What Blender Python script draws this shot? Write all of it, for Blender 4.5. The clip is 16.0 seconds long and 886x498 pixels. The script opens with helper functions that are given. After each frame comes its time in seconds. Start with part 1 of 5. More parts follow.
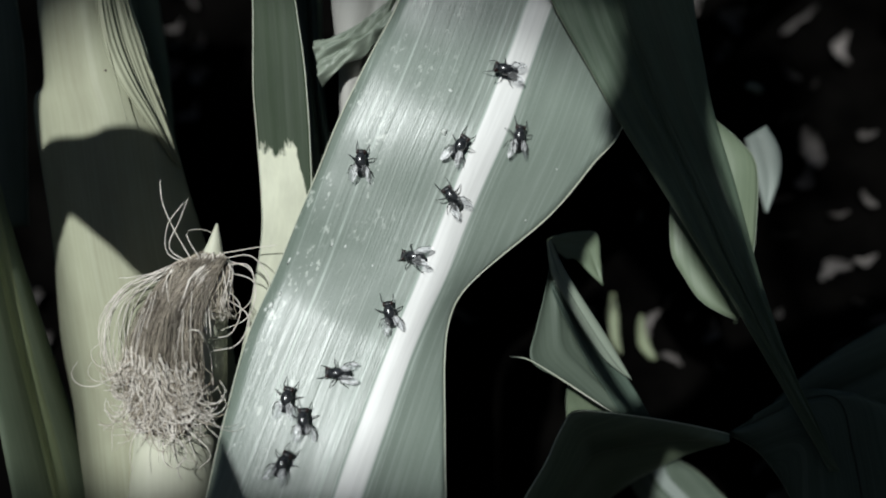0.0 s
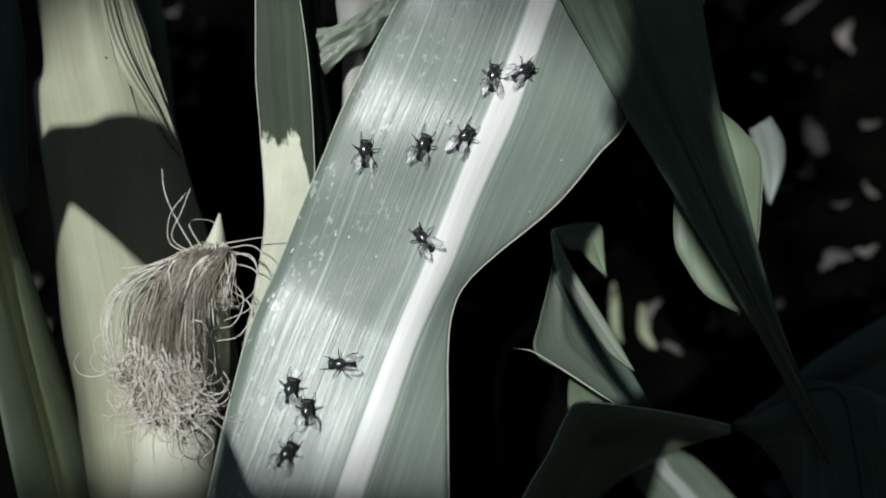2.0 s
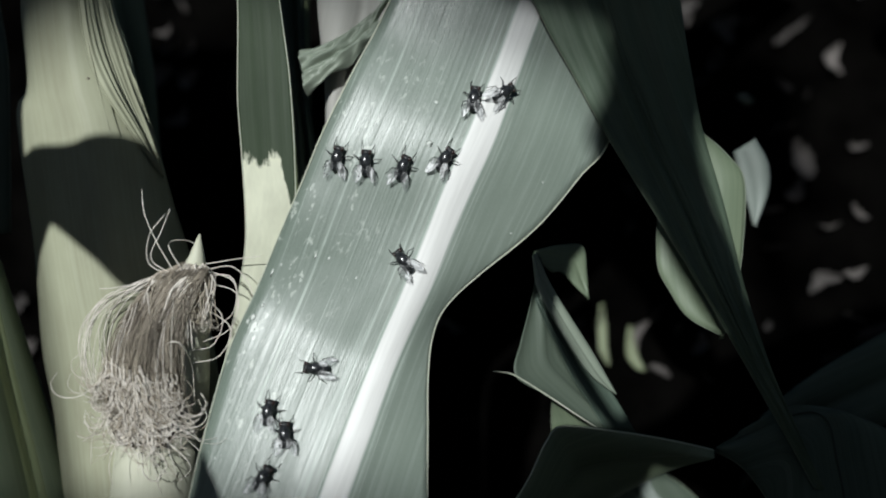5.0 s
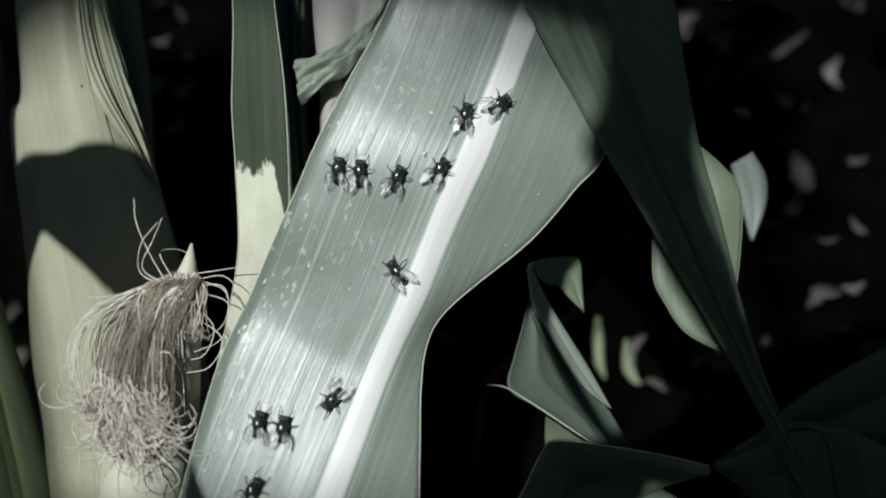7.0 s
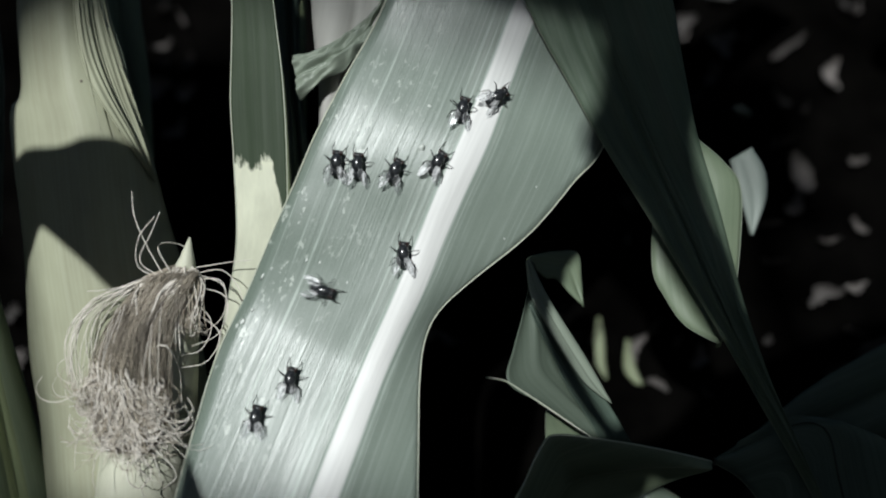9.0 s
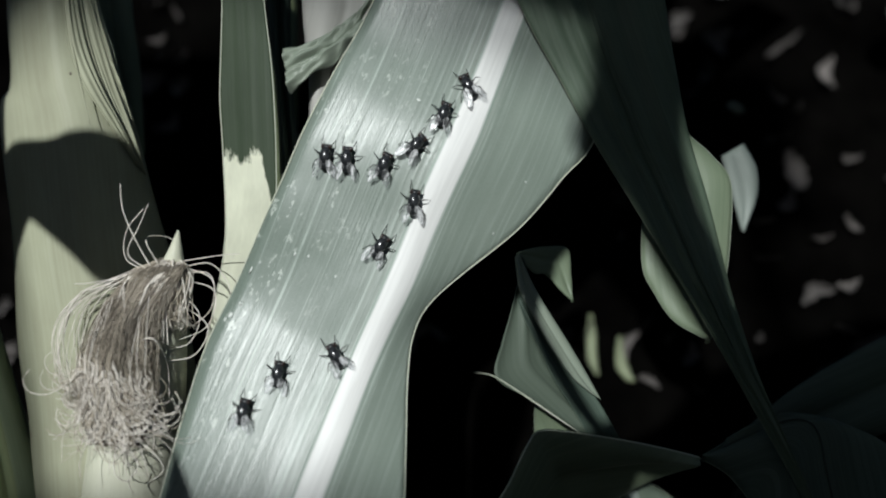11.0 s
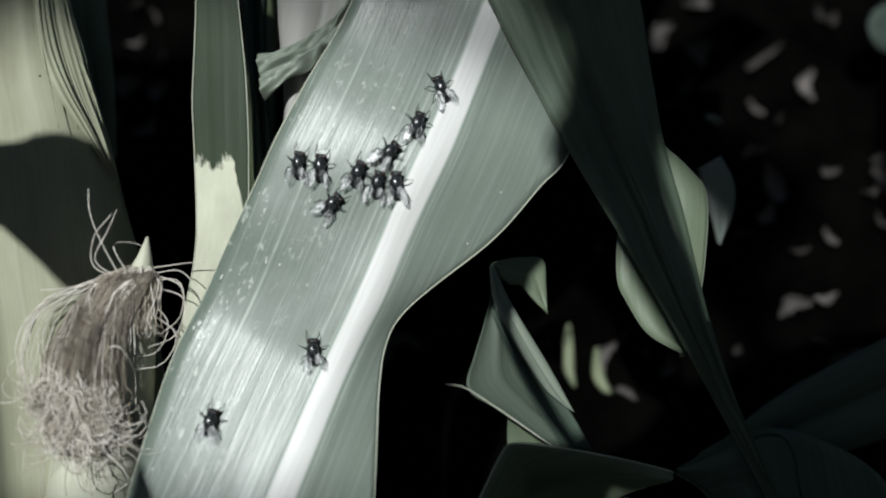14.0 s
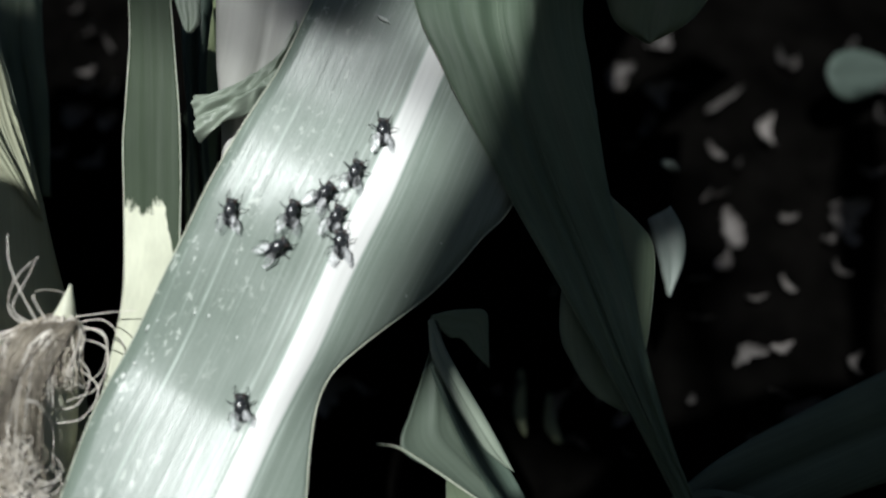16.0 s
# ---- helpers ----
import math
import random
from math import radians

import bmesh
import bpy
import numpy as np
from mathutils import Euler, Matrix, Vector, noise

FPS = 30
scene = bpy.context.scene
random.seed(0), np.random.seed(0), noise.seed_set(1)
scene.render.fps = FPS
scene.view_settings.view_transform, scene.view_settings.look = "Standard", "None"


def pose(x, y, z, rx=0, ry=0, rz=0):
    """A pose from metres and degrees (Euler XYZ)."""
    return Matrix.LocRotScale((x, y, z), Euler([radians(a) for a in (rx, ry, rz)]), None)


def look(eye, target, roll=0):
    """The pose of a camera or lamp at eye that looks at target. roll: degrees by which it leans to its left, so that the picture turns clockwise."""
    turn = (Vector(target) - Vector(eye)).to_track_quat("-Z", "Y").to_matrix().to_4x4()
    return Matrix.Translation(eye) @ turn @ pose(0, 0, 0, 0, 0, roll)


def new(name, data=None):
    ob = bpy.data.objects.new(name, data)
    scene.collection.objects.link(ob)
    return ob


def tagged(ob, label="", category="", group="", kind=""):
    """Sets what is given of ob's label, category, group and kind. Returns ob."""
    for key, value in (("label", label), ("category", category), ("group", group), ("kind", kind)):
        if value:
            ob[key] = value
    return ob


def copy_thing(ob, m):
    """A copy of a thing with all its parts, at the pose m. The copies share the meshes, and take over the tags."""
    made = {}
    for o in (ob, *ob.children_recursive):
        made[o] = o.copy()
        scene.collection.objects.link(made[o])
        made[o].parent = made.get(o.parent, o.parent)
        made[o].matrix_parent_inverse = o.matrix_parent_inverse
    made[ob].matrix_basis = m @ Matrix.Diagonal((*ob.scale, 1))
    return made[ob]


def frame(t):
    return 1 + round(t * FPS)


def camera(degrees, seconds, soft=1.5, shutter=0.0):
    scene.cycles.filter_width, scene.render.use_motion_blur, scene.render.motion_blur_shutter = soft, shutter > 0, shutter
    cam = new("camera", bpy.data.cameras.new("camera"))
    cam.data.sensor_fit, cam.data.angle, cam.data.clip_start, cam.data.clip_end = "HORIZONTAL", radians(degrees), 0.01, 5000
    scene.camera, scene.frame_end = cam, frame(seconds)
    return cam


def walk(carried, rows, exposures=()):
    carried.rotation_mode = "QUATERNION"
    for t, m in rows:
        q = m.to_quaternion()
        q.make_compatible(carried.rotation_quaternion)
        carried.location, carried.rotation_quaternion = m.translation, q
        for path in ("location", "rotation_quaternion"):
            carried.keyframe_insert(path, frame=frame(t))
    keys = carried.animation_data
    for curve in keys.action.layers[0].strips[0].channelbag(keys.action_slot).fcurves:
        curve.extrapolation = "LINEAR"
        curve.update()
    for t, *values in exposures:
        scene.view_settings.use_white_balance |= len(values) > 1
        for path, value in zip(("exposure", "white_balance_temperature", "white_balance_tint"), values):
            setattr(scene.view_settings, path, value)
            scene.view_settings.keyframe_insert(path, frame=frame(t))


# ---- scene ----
cam = camera(60.0, 16.0, soft=2.0, shutter=0.5)
PATH = [
    (0, (0.012, -0.22, 0.616), (-0.038, 1.532, -0.348), 1.1),
    (0.5, (0.011, -0.22, 0.615), (-0.035, 1.532, -0.348), 1.3),
    (1, (0.011, -0.22, 0.614), (-0.033, 1.53, -0.351), 1.4),
    (1.5, (0.011, -0.219, 0.616), (-0.035, 1.52, -0.37), 1.4),
    (2, (0.009, -0.218, 0.618), (-0.026, 1.512, -0.386), 1.6),
    (2.5, (0.008, -0.216, 0.619), (-0.016, 1.504, -0.4), 1.7),
    (3, (0.009, -0.216, 0.62), (-0.018, 1.501, -0.405), 1.7),
    (3.5, (0.01, -0.216, 0.62), (-0.019, 1.503, -0.401), 1.8),
    (4, (0.013, -0.215, 0.621), (-0.027, 1.504, -0.4), 1.6),
    (4.5, (0.015, -0.216, 0.62), (-0.029, 1.519, -0.374), 1.7),
    (5, (0.016, -0.216, 0.619), (-0.028, 1.535, -0.347), 1.7),
    (7.5, (0.018, -0.214, 0.618), (-0.028, 1.552, -0.319), 2.2),
    (8, (0.018, -0.214, 0.617), (-0.028, 1.557, -0.311), 2.2),
    (8.5, (0.019, -0.216, 0.613), (-0.03, 1.567, -0.292), 2.0),
    (9, (0.02, -0.217, 0.611), (-0.038, 1.569, -0.289), 1.8),
    (11.5, (0.024, -0.217, 0.609), (-0.032, 1.567, -0.295), 2.2),
    (12, (0.024, -0.216, 0.608), (-0.023, 1.568, -0.293), 2.4),
    (12.5, (0.025, -0.216, 0.609), (-0.017, 1.566, -0.298), 2.6),
    (13, (0.026, -0.215, 0.611), (-0.009, 1.561, -0.309), 2.9),
    (13.5, (0.027, -0.214, 0.611), (-0.005, 1.562, -0.307), 3.0),
    (14, (0.028, -0.214, 0.61), (0.0, 1.577, -0.278), 3.2),
    (14.5, (0.028, -0.211, 0.614), (0.006, 1.591, -0.253), 3.7),
    (15, (0.031, -0.206, 0.617), (0.004, 1.609, -0.222), 4.0),
    (15.5, (0.035, -0.203, 0.618), (0.024, 1.617, -0.21), 4.4),
    (16, (0.041, -0.202, 0.617), (0.053, 1.611, -0.227), 4.7),
]
walk(cam, [(t, look(eye, target, roll)) for t, eye, target, roll in PATH],
     exposures=((0, -0.28, 6230, 6), (13.5, -0.28, 6230, 6), (14.7, -0.15, 6230, 6), (15.5, 0.09, 6230, 6), (16, 0.14, 6230, 6)))


# ---- world, sun, exposure ----
SUN_EL, SUN_AZ = 45.0, 198.0        # degrees; azimuth clockwise from +y, the sun stands behind the camera, a little to the left


def toward_sun():
    el, az = radians(SUN_EL), radians(SUN_AZ)
    return Vector((math.sin(az) * math.cos(el), math.cos(az) * math.cos(el), math.sin(el)))


world = bpy.data.worlds.new("sky")
world.use_nodes = True
scene.world = world
sky = world.node_tree.nodes.new("ShaderNodeTexSky")
sky.sky_type, sky.sun_disc = "NISHITA", False
sky.sun_elevation, sky.sun_rotation = radians(SUN_EL), radians(SUN_AZ)
world.node_tree.links.new(sky.outputs[0], world.node_tree.nodes["Background"].inputs[0])
world.node_tree.nodes["Background"].inputs[1].default_value = 0.032
sun_data = bpy.data.lights.new("sun", "SUN")
sun_data.energy, sun_data.angle, sun_data.color = 5.0, radians(0.53), (1.0, 0.99, 0.97)
sun = new("sun", sun_data)
sun.matrix_world = look((0, 0, 4), Vector((0, 0, 4)) - toward_sun())
scene.view_settings.exposure = 0.0
cam.data.dof.use_dof = True
cam.data.dof.focus_distance = 0.246
cam.data.dof.aperture_fstop = 2.9


# ---- materials ----
def ramp(nt, fac, stops):
    node = nt.nodes.new("ShaderNodeValToRGB")
    el = node.color_ramp.elements
    while len(el) < len(stops):
        el.new(0.5)
    for e, (p, c) in zip(el, stops):
        e.position, e.color = p, (*c, 1) if len(c) == 3 else c
    nt.links.new(fac, node.inputs[0])
    return node.outputs[0]


def uv_noise(nt, su, sv, scale=1.0, detail=4.0, rough=0.55, offset=0.0):
    """Noise in the blade's own metres: su, sv are cycles a metre across and along it."""
    uv = nt.nodes.new("ShaderNodeUVMap")
    info = nt.nodes.new("ShaderNodeObjectInfo")
    mp = nt.nodes.new("ShaderNodeMapping")
    mp.inputs["Scale"].default_value = (su, sv, 1)
    add = nt.nodes.new("ShaderNodeCombineXYZ")
    mul = nt.nodes.new("ShaderNodeMath")
    mul.operation = "MULTIPLY"
    mul.inputs[1].default_value = 37.0
    nt.links.new(info.outputs["Random"], mul.inputs[0])
    nt.links.new(mul.outputs[0], add.inputs[2])
    add.inputs[0].default_value = offset
    nt.links.new(add.outputs[0], mp.inputs["Location"])
    nt.links.new(uv.outputs[0], mp.inputs[0])
    tex = nt.nodes.new("ShaderNodeTexNoise")
    tex.inputs["Scale"].default_value = scale
    tex.inputs["Detail"].default_value = detail
    tex.inputs["Roughness"].default_value = rough
    nt.links.new(mp.outputs[0], tex.inputs[0])
    return tex.outputs[0]


def mix(nt, fac, a, b, mode="MIX"):
    node = nt.nodes.new("ShaderNodeMix")
    node.data_type, node.blend_type = "RGBA", mode
    for sock, val in ((node.inputs[0], fac), (node.inputs[6], a), (node.inputs[7], b)):
        if isinstance(val, bpy.types.NodeSocket):
            nt.links.new(val, sock)
        elif isinstance(val, tuple):
            sock.default_value = (*val, 1)
        else:
            sock.default_value = val
    return node.outputs[2]


def bump(nt, height, strength, distance, before=None):
    node = nt.nodes.new("ShaderNodeBump")
    node.inputs["Strength"].default_value = strength
    node.inputs["Distance"].default_value = distance
    nt.links.new(height, node.inputs["Height"])
    if before:
        nt.links.new(before, node.inputs["Normal"])
    return node.outputs[0]


def blank(name):
    mat = bpy.data.materials.new(name)
    mat.use_nodes = True
    return mat, mat.node_tree, mat.node_tree.nodes["Principled BSDF"]


def leaf_material(name, dark, light, vein, rough=0.42, translucent=0.12, veins=420.0, relief=0.6, spec=0.5, zone=None, vary=0.0):
    """Blade with parallel veins. zone: colour, start along the blade and slant of a pale base. vary: how far pieces differ in darkness."""
    mat, nt, p = blank(name)
    blotch = uv_noise(nt, 60, 22, 1, 5, 0.6)
    col = ramp(nt, blotch, [(0.3, dark), (0.7, light)])
    streak = uv_noise(nt, veins, 4, 1, 2, 0.5, 3.0)
    line = ramp(nt, streak, [(0.60, (0, 0, 0)), (0.76, (0.65, 0.65, 0.65))])
    col = mix(nt, line, col, vein)
    fine = uv_noise(nt, veins * 4, 10, 1, 2, 0.5, 9.0)
    col = mix(nt, 0.22, col, ramp(nt, fine, [(0.3, dark), (0.75, vein)]))
    if vary:
        each = nt.nodes.new("ShaderNodeObjectInfo")
        dim = ramp(nt, each.outputs["Random"], [(0.0, (1.0 - vary,) * 3), (1.0, (1, 1, 1))])
        col = mix(nt, 1.0, col, dim, "MULTIPLY")
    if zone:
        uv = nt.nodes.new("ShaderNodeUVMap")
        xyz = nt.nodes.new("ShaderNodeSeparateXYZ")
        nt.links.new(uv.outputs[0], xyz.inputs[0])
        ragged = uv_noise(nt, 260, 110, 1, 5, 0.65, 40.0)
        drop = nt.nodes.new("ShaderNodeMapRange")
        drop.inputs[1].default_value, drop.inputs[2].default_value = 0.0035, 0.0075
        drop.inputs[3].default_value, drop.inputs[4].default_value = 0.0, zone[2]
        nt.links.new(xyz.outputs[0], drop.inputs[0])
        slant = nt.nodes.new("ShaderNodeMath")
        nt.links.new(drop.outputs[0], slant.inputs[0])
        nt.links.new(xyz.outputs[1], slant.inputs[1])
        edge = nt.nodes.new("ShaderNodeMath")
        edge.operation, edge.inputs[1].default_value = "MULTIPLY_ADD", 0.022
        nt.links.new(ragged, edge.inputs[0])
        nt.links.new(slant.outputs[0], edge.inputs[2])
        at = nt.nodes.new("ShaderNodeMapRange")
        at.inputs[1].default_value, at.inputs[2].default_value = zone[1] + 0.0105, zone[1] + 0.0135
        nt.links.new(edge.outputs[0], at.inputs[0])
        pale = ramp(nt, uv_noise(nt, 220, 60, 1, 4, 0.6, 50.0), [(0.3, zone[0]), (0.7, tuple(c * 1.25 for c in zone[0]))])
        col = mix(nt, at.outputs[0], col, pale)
    nt.links.new(col, p.inputs["Base Color"])
    rg = ramp(nt, uv_noise(nt, veins * 1.5, 7, 1, 4, 0.65, 5.0), [(0.3, (rough - 0.06,) * 3), (0.7, (rough + 0.18,) * 3)])
    nt.links.new(rg, p.inputs["Roughness"])
    p.inputs["Specular IOR Level"].default_value = spec
    n = bump(nt, streak, relief * 0.4, 0.0005)
    n = bump(nt, fine, relief * 0.3, 0.0002, n)
    n = bump(nt, uv_noise(nt, 45, 24, 1, 3, 0.5, 30.0), 0.12, 0.003, n)
    nt.links.new(n, p.inputs["Normal"])
    tr = nt.nodes.new("ShaderNodeBsdfTranslucent")
    nt.links.new(mix(nt, 1.0, col, (0.9, 1.0, 0.6), "MULTIPLY"), tr.inputs["Color"])
    sh = nt.nodes.new("ShaderNodeMixShader")
    sh.inputs[0].default_value = translucent
    nt.links.new(p.outputs[0], sh.inputs[1])
    nt.links.new(tr.outputs[0], sh.inputs[2])
    nt.links.new(sh.outputs[0], nt.nodes["Material Output"].inputs[0])
    return mat


def broad_leaf_material():
    """The flies' leaf: waxy grey-green, dense fine veins, sparse pale vein lines, fine grain and dried smears near its
    left margin. Its right half is painted lighter to stand for light.
    """
    mat, nt, p = blank("leaf_upper")
    col = ramp(nt, uv_noise(nt, 55, 26, 1, 5, 0.6), [(0.3, (0.164, 0.203, 0.167)), (0.7, (0.210, 0.247, 0.211))])
    fine = uv_noise(nt, 1500, 9, 1, 3, 0.6, 9.0)
    grain = uv_noise(nt, 2300, 1500, 1, 3, 0.7, 27.0)
    col = mix(nt, 0.22, col, ramp(nt, grain, [(0.35, (0.06, 0.08, 0.066)), (0.7, (0.27, 0.31, 0.28))]))
    uvn = nt.nodes.new("ShaderNodeUVMap")
    sep = nt.nodes.new("ShaderNodeSeparateXYZ")
    nt.links.new(uvn.outputs[0], sep.inputs[0])

    def span(a, b, lo, hi):
        node = nt.nodes.new("ShaderNodeMapRange")
        for sock, val in zip(node.inputs[1:5], (a, b, lo, hi)):
            sock.default_value = val
        nt.links.new(sep.outputs[0], node.inputs[0])
        return node.outputs[0]
    col = mix(nt, span(0.003, 0.010, 0.3, 0.1), col, ramp(nt, fine, [(0.3, (0.09, 0.125, 0.10)), (0.72, (0.24, 0.29, 0.25))]))
    ridges = mix(nt, 1.0, fine, span(0.003, 0.010, 1.0, 0.15), "MULTIPLY")
    # Right half mixed paler, making up in colour for missing light.
    right_light = mix(nt, 1.0, span(0.001, 0.014, 0.0, 0.5), ramp(nt, uv_noise(nt, 70, 30, 1, 4, 0.6, 80.0), [(0.25, (0.6, 0.6, 0.6)), (0.7, (1, 1, 1))]), "MULTIPLY")
    col = mix(nt, right_light, col, (0.24, 0.285, 0.24))
    left_half = span(0.003, 0.010, 1.0, 0.22)
    for across, along, cut, tone, off in ((900, 3, 0.61, 0.6, 3.0), (430, 2, 0.63, 0.7, 63.0)):
        line = ramp(nt, uv_noise(nt, across, along, 1, 2, 0.5, off), [(cut, (0, 0, 0)), (cut + 0.05, (tone,) * 3)])
        broken = ramp(nt, uv_noise(nt, 110, 45, 1, 3, 0.6, off + 5), [(0.40, (0.1, 0.1, 0.1)), (0.60, (1, 1, 1))])
        line = mix(nt, 1.0, mix(nt, 1.0, line, broken, "MULTIPLY"), left_half, "MULTIPLY")
        col = mix(nt, line, col, (0.40, 0.46, 0.41))
    halo = mix(nt, 1.0, span(-0.013, -0.0035, 0.0, 0.6), span(0.003, 0.0075, 1.0, 0.0), "MULTIPLY")
    halo = mix(nt, 1.0, halo, ramp(nt, uv_noise(nt, 420, 40, 1, 4, 0.65, 33.0), [(0.34, (0.25, 0.25, 0.25)), (0.62, (1, 1, 1))]), "MULTIPLY")
    col = mix(nt, halo, col, (0.40, 0.435, 0.395))
    near_rib = mix(nt, 1.0, span(-0.018, -0.005, 0.0, 1.0), left_half, "MULTIPLY")
    line = ramp(nt, uv_noise(nt, 1000, 2.5, 1, 3, 0.6, 91.0), [(0.50, (0, 0, 0)), (0.60, (0.75,) * 3)])
    broken = ramp(nt, uv_noise(nt, 160, 30, 1, 3, 0.6, 97.0), [(0.36, (0.1, 0.1, 0.1)), (0.56, (1, 1, 1))])
    col = mix(nt, mix(nt, 1.0, mix(nt, 1.0, line, broken, "MULTIPLY"), near_rib, "MULTIPLY"), col, (0.44, 0.50, 0.455))
    margin = span(-0.034, -0.012, 1.0, 0.0)
    smear = ramp(nt, uv_noise(nt, 480, 250, 1, 5, 0.7, 15.0), [(0.55, (0, 0, 0)), (0.59, (0.9, 0.9, 0.9))])
    where = ramp(nt, uv_noise(nt, 130, 48, 1, 3, 0.6, 21.0), [(0.50, (0, 0, 0)), (0.58, (1, 1, 1))])
    smear = mix(nt, 1.0, mix(nt, 1.0, smear, where, "MULTIPLY"), margin, "MULTIPLY")
    col = mix(nt, smear, col, (0.46, 0.50, 0.45))
    nt.links.new(col, p.inputs["Base Color"])
    nt.links.new(ramp(nt, uv_noise(nt, 1300, 16, 1, 3, 0.6, 70.0), [(0.3, (0.30,) * 3), (0.7, (0.42,) * 3)]), p.inputs["Roughness"])
    p.inputs["Specular IOR Level"].default_value = 0.54
    n = bump(nt, uv_noise(nt, 70, 30, 1, 2, 0.5, 30.0), 0.16, 0.003)
    n = bump(nt, mix(nt, 1.0, uv_noise(nt, 1250, 11, 1, 4, 0.7, 3.0), span(0.003, 0.010, 1.0, 0.15), "MULTIPLY"), 0.26, 0.0003, n)
    n = bump(nt, ridges, 0.7, 0.00016, n)
    n = bump(nt, grain, 0.22, 0.00008, n)
    nt.links.new(n, p.inputs["Normal"])
    tr = nt.nodes.new("ShaderNodeBsdfTranslucent")
    nt.links.new(mix(nt, 1.0, col, (0.9, 1.0, 0.6), "MULTIPLY"), tr.inputs["Color"])
    sh = nt.nodes.new("ShaderNodeMixShader")
    sh.inputs[0].default_value = 0.1
    nt.links.new(p.outputs[0], sh.inputs[1])
    nt.links.new(tr.outputs[0], sh.inputs[2])
    nt.links.new(sh.outputs[0], nt.nodes["Material Output"].inputs[0])
    return mat


def broad_rib_material():
    """The broad leaf's midrib: near white in the middle, greening unevenly into the blade at its sides."""
    mat, nt, p = blank("midrib_pale")
    pale = ramp(nt, uv_noise(nt, 700, 30, 1, 4, 0.6), [(0.3, (0.58, 0.58, 0.56)), (0.7, (0.70, 0.70, 0.68))])
    sep = nt.nodes.new("ShaderNodeSeparateXYZ")
    nt.links.new(nt.nodes.new("ShaderNodeUVMap").outputs[0], sep.inputs[0])
    far = nt.nodes.new("ShaderNodeMath")
    far.operation = "ABSOLUTE"
    nt.links.new(sep.outputs[0], far.inputs[0])
    wob = nt.nodes.new("ShaderNodeMath")
    wob.operation, wob.inputs[1].default_value = "MULTIPLY_ADD", 0.0016
    nt.links.new(uv_noise(nt, 900, 20, 1, 3, 0.6, 12.0), wob.inputs[0])
    nt.links.new(far.outputs[0], wob.inputs[2])
    side = nt.nodes.new("ShaderNodeMapRange")
    side.interpolation_type = "SMOOTHSTEP"
    side.inputs[1].default_value, side.inputs[2].default_value = 0.0044, 0.0056
    nt.links.new(wob.outputs[0], side.inputs[0])
    nt.links.new(mix(nt, side.outputs[0], pale, (0.21, 0.262, 0.22)), p.inputs["Base Color"])
    p.inputs["Roughness"].default_value = 0.5
    grain = uv_noise(nt, 2600, 1700, 1, 3, 0.7, 27.0)
    nt.links.new(bump(nt, grain, 0.22, 0.0001), p.inputs["Normal"])
    return mat


def plain_material(name, a, b, rough, scale, relief=0.3, metal=0.0, spec=0.5, distance=0.0006):
    """Two tones mottled by noise in the object's own space."""
    mat, nt, p = blank(name)
    co = nt.nodes.new("ShaderNodeTexCoord")
    tex = nt.nodes.new("ShaderNodeTexNoise")
    tex.inputs["Scale"].default_value = scale
    tex.inputs["Detail"].default_value = 6
    nt.links.new(co.outputs["Object"], tex.inputs[0])
    nt.links.new(ramp(nt, tex.outputs[0], [(0.32, a), (0.68, b)]), p.inputs["Base Color"])
    nt.links.new(bump(nt, tex.outputs[0], relief, distance), p.inputs["Normal"])
    p.inputs["Roughness"].default_value = rough
    p.inputs["Metallic"].default_value = metal
    p.inputs["Specular IOR Level"].default_value = spec
    return mat


M_LEAF = broad_leaf_material()
# Leaf copy darkened in colour to stand for shade on leaves.
M_LEAF_SHADED = leaf_material("leaf_shaded", (0.040, 0.061, 0.046), (0.072, 0.10, 0.077), (0.13, 0.17, 0.14), rough=0.55, translucent=0.05, spec=0.4)
M_LEAF_SIDE = leaf_material("leaf_side", (0.125, 0.165, 0.105), (0.18, 0.22, 0.145), (0.235, 0.275, 0.185), rough=0.5, veins=300)
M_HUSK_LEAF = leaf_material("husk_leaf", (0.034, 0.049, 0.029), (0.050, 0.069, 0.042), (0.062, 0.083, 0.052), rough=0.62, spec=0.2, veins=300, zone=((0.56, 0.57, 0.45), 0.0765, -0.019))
# Duller copy, likewise toned down in place of shade.
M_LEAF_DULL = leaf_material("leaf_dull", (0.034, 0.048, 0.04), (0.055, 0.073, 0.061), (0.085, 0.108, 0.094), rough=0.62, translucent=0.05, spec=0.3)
M_LEAF_PALE = leaf_material("leaf_pale", (0.17, 0.20, 0.18), (0.23, 0.26, 0.235), (0.28, 0.31, 0.28), rough=0.5, translucent=0.05)
M_SHEATH = leaf_material("sheath_pale", (0.36, 0.355, 0.325), (0.45, 0.44, 0.41), (0.5, 0.49, 0.46), rough=0.55, veins=260, relief=0.3, translucent=0.06)
M_WEED = leaf_material("weed_leaf", (0.16, 0.19, 0.11), (0.24, 0.27, 0.165), (0.28, 0.31, 0.2), rough=0.5, veins=200)
# Curled and hanging leaves: part of their shade is in these colours.
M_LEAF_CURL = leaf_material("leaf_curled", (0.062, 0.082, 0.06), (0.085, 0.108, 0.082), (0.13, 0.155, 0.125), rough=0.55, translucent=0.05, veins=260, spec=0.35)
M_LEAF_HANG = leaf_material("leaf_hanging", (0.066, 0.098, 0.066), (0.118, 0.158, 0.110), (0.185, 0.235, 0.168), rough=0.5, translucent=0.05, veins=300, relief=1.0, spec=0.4)
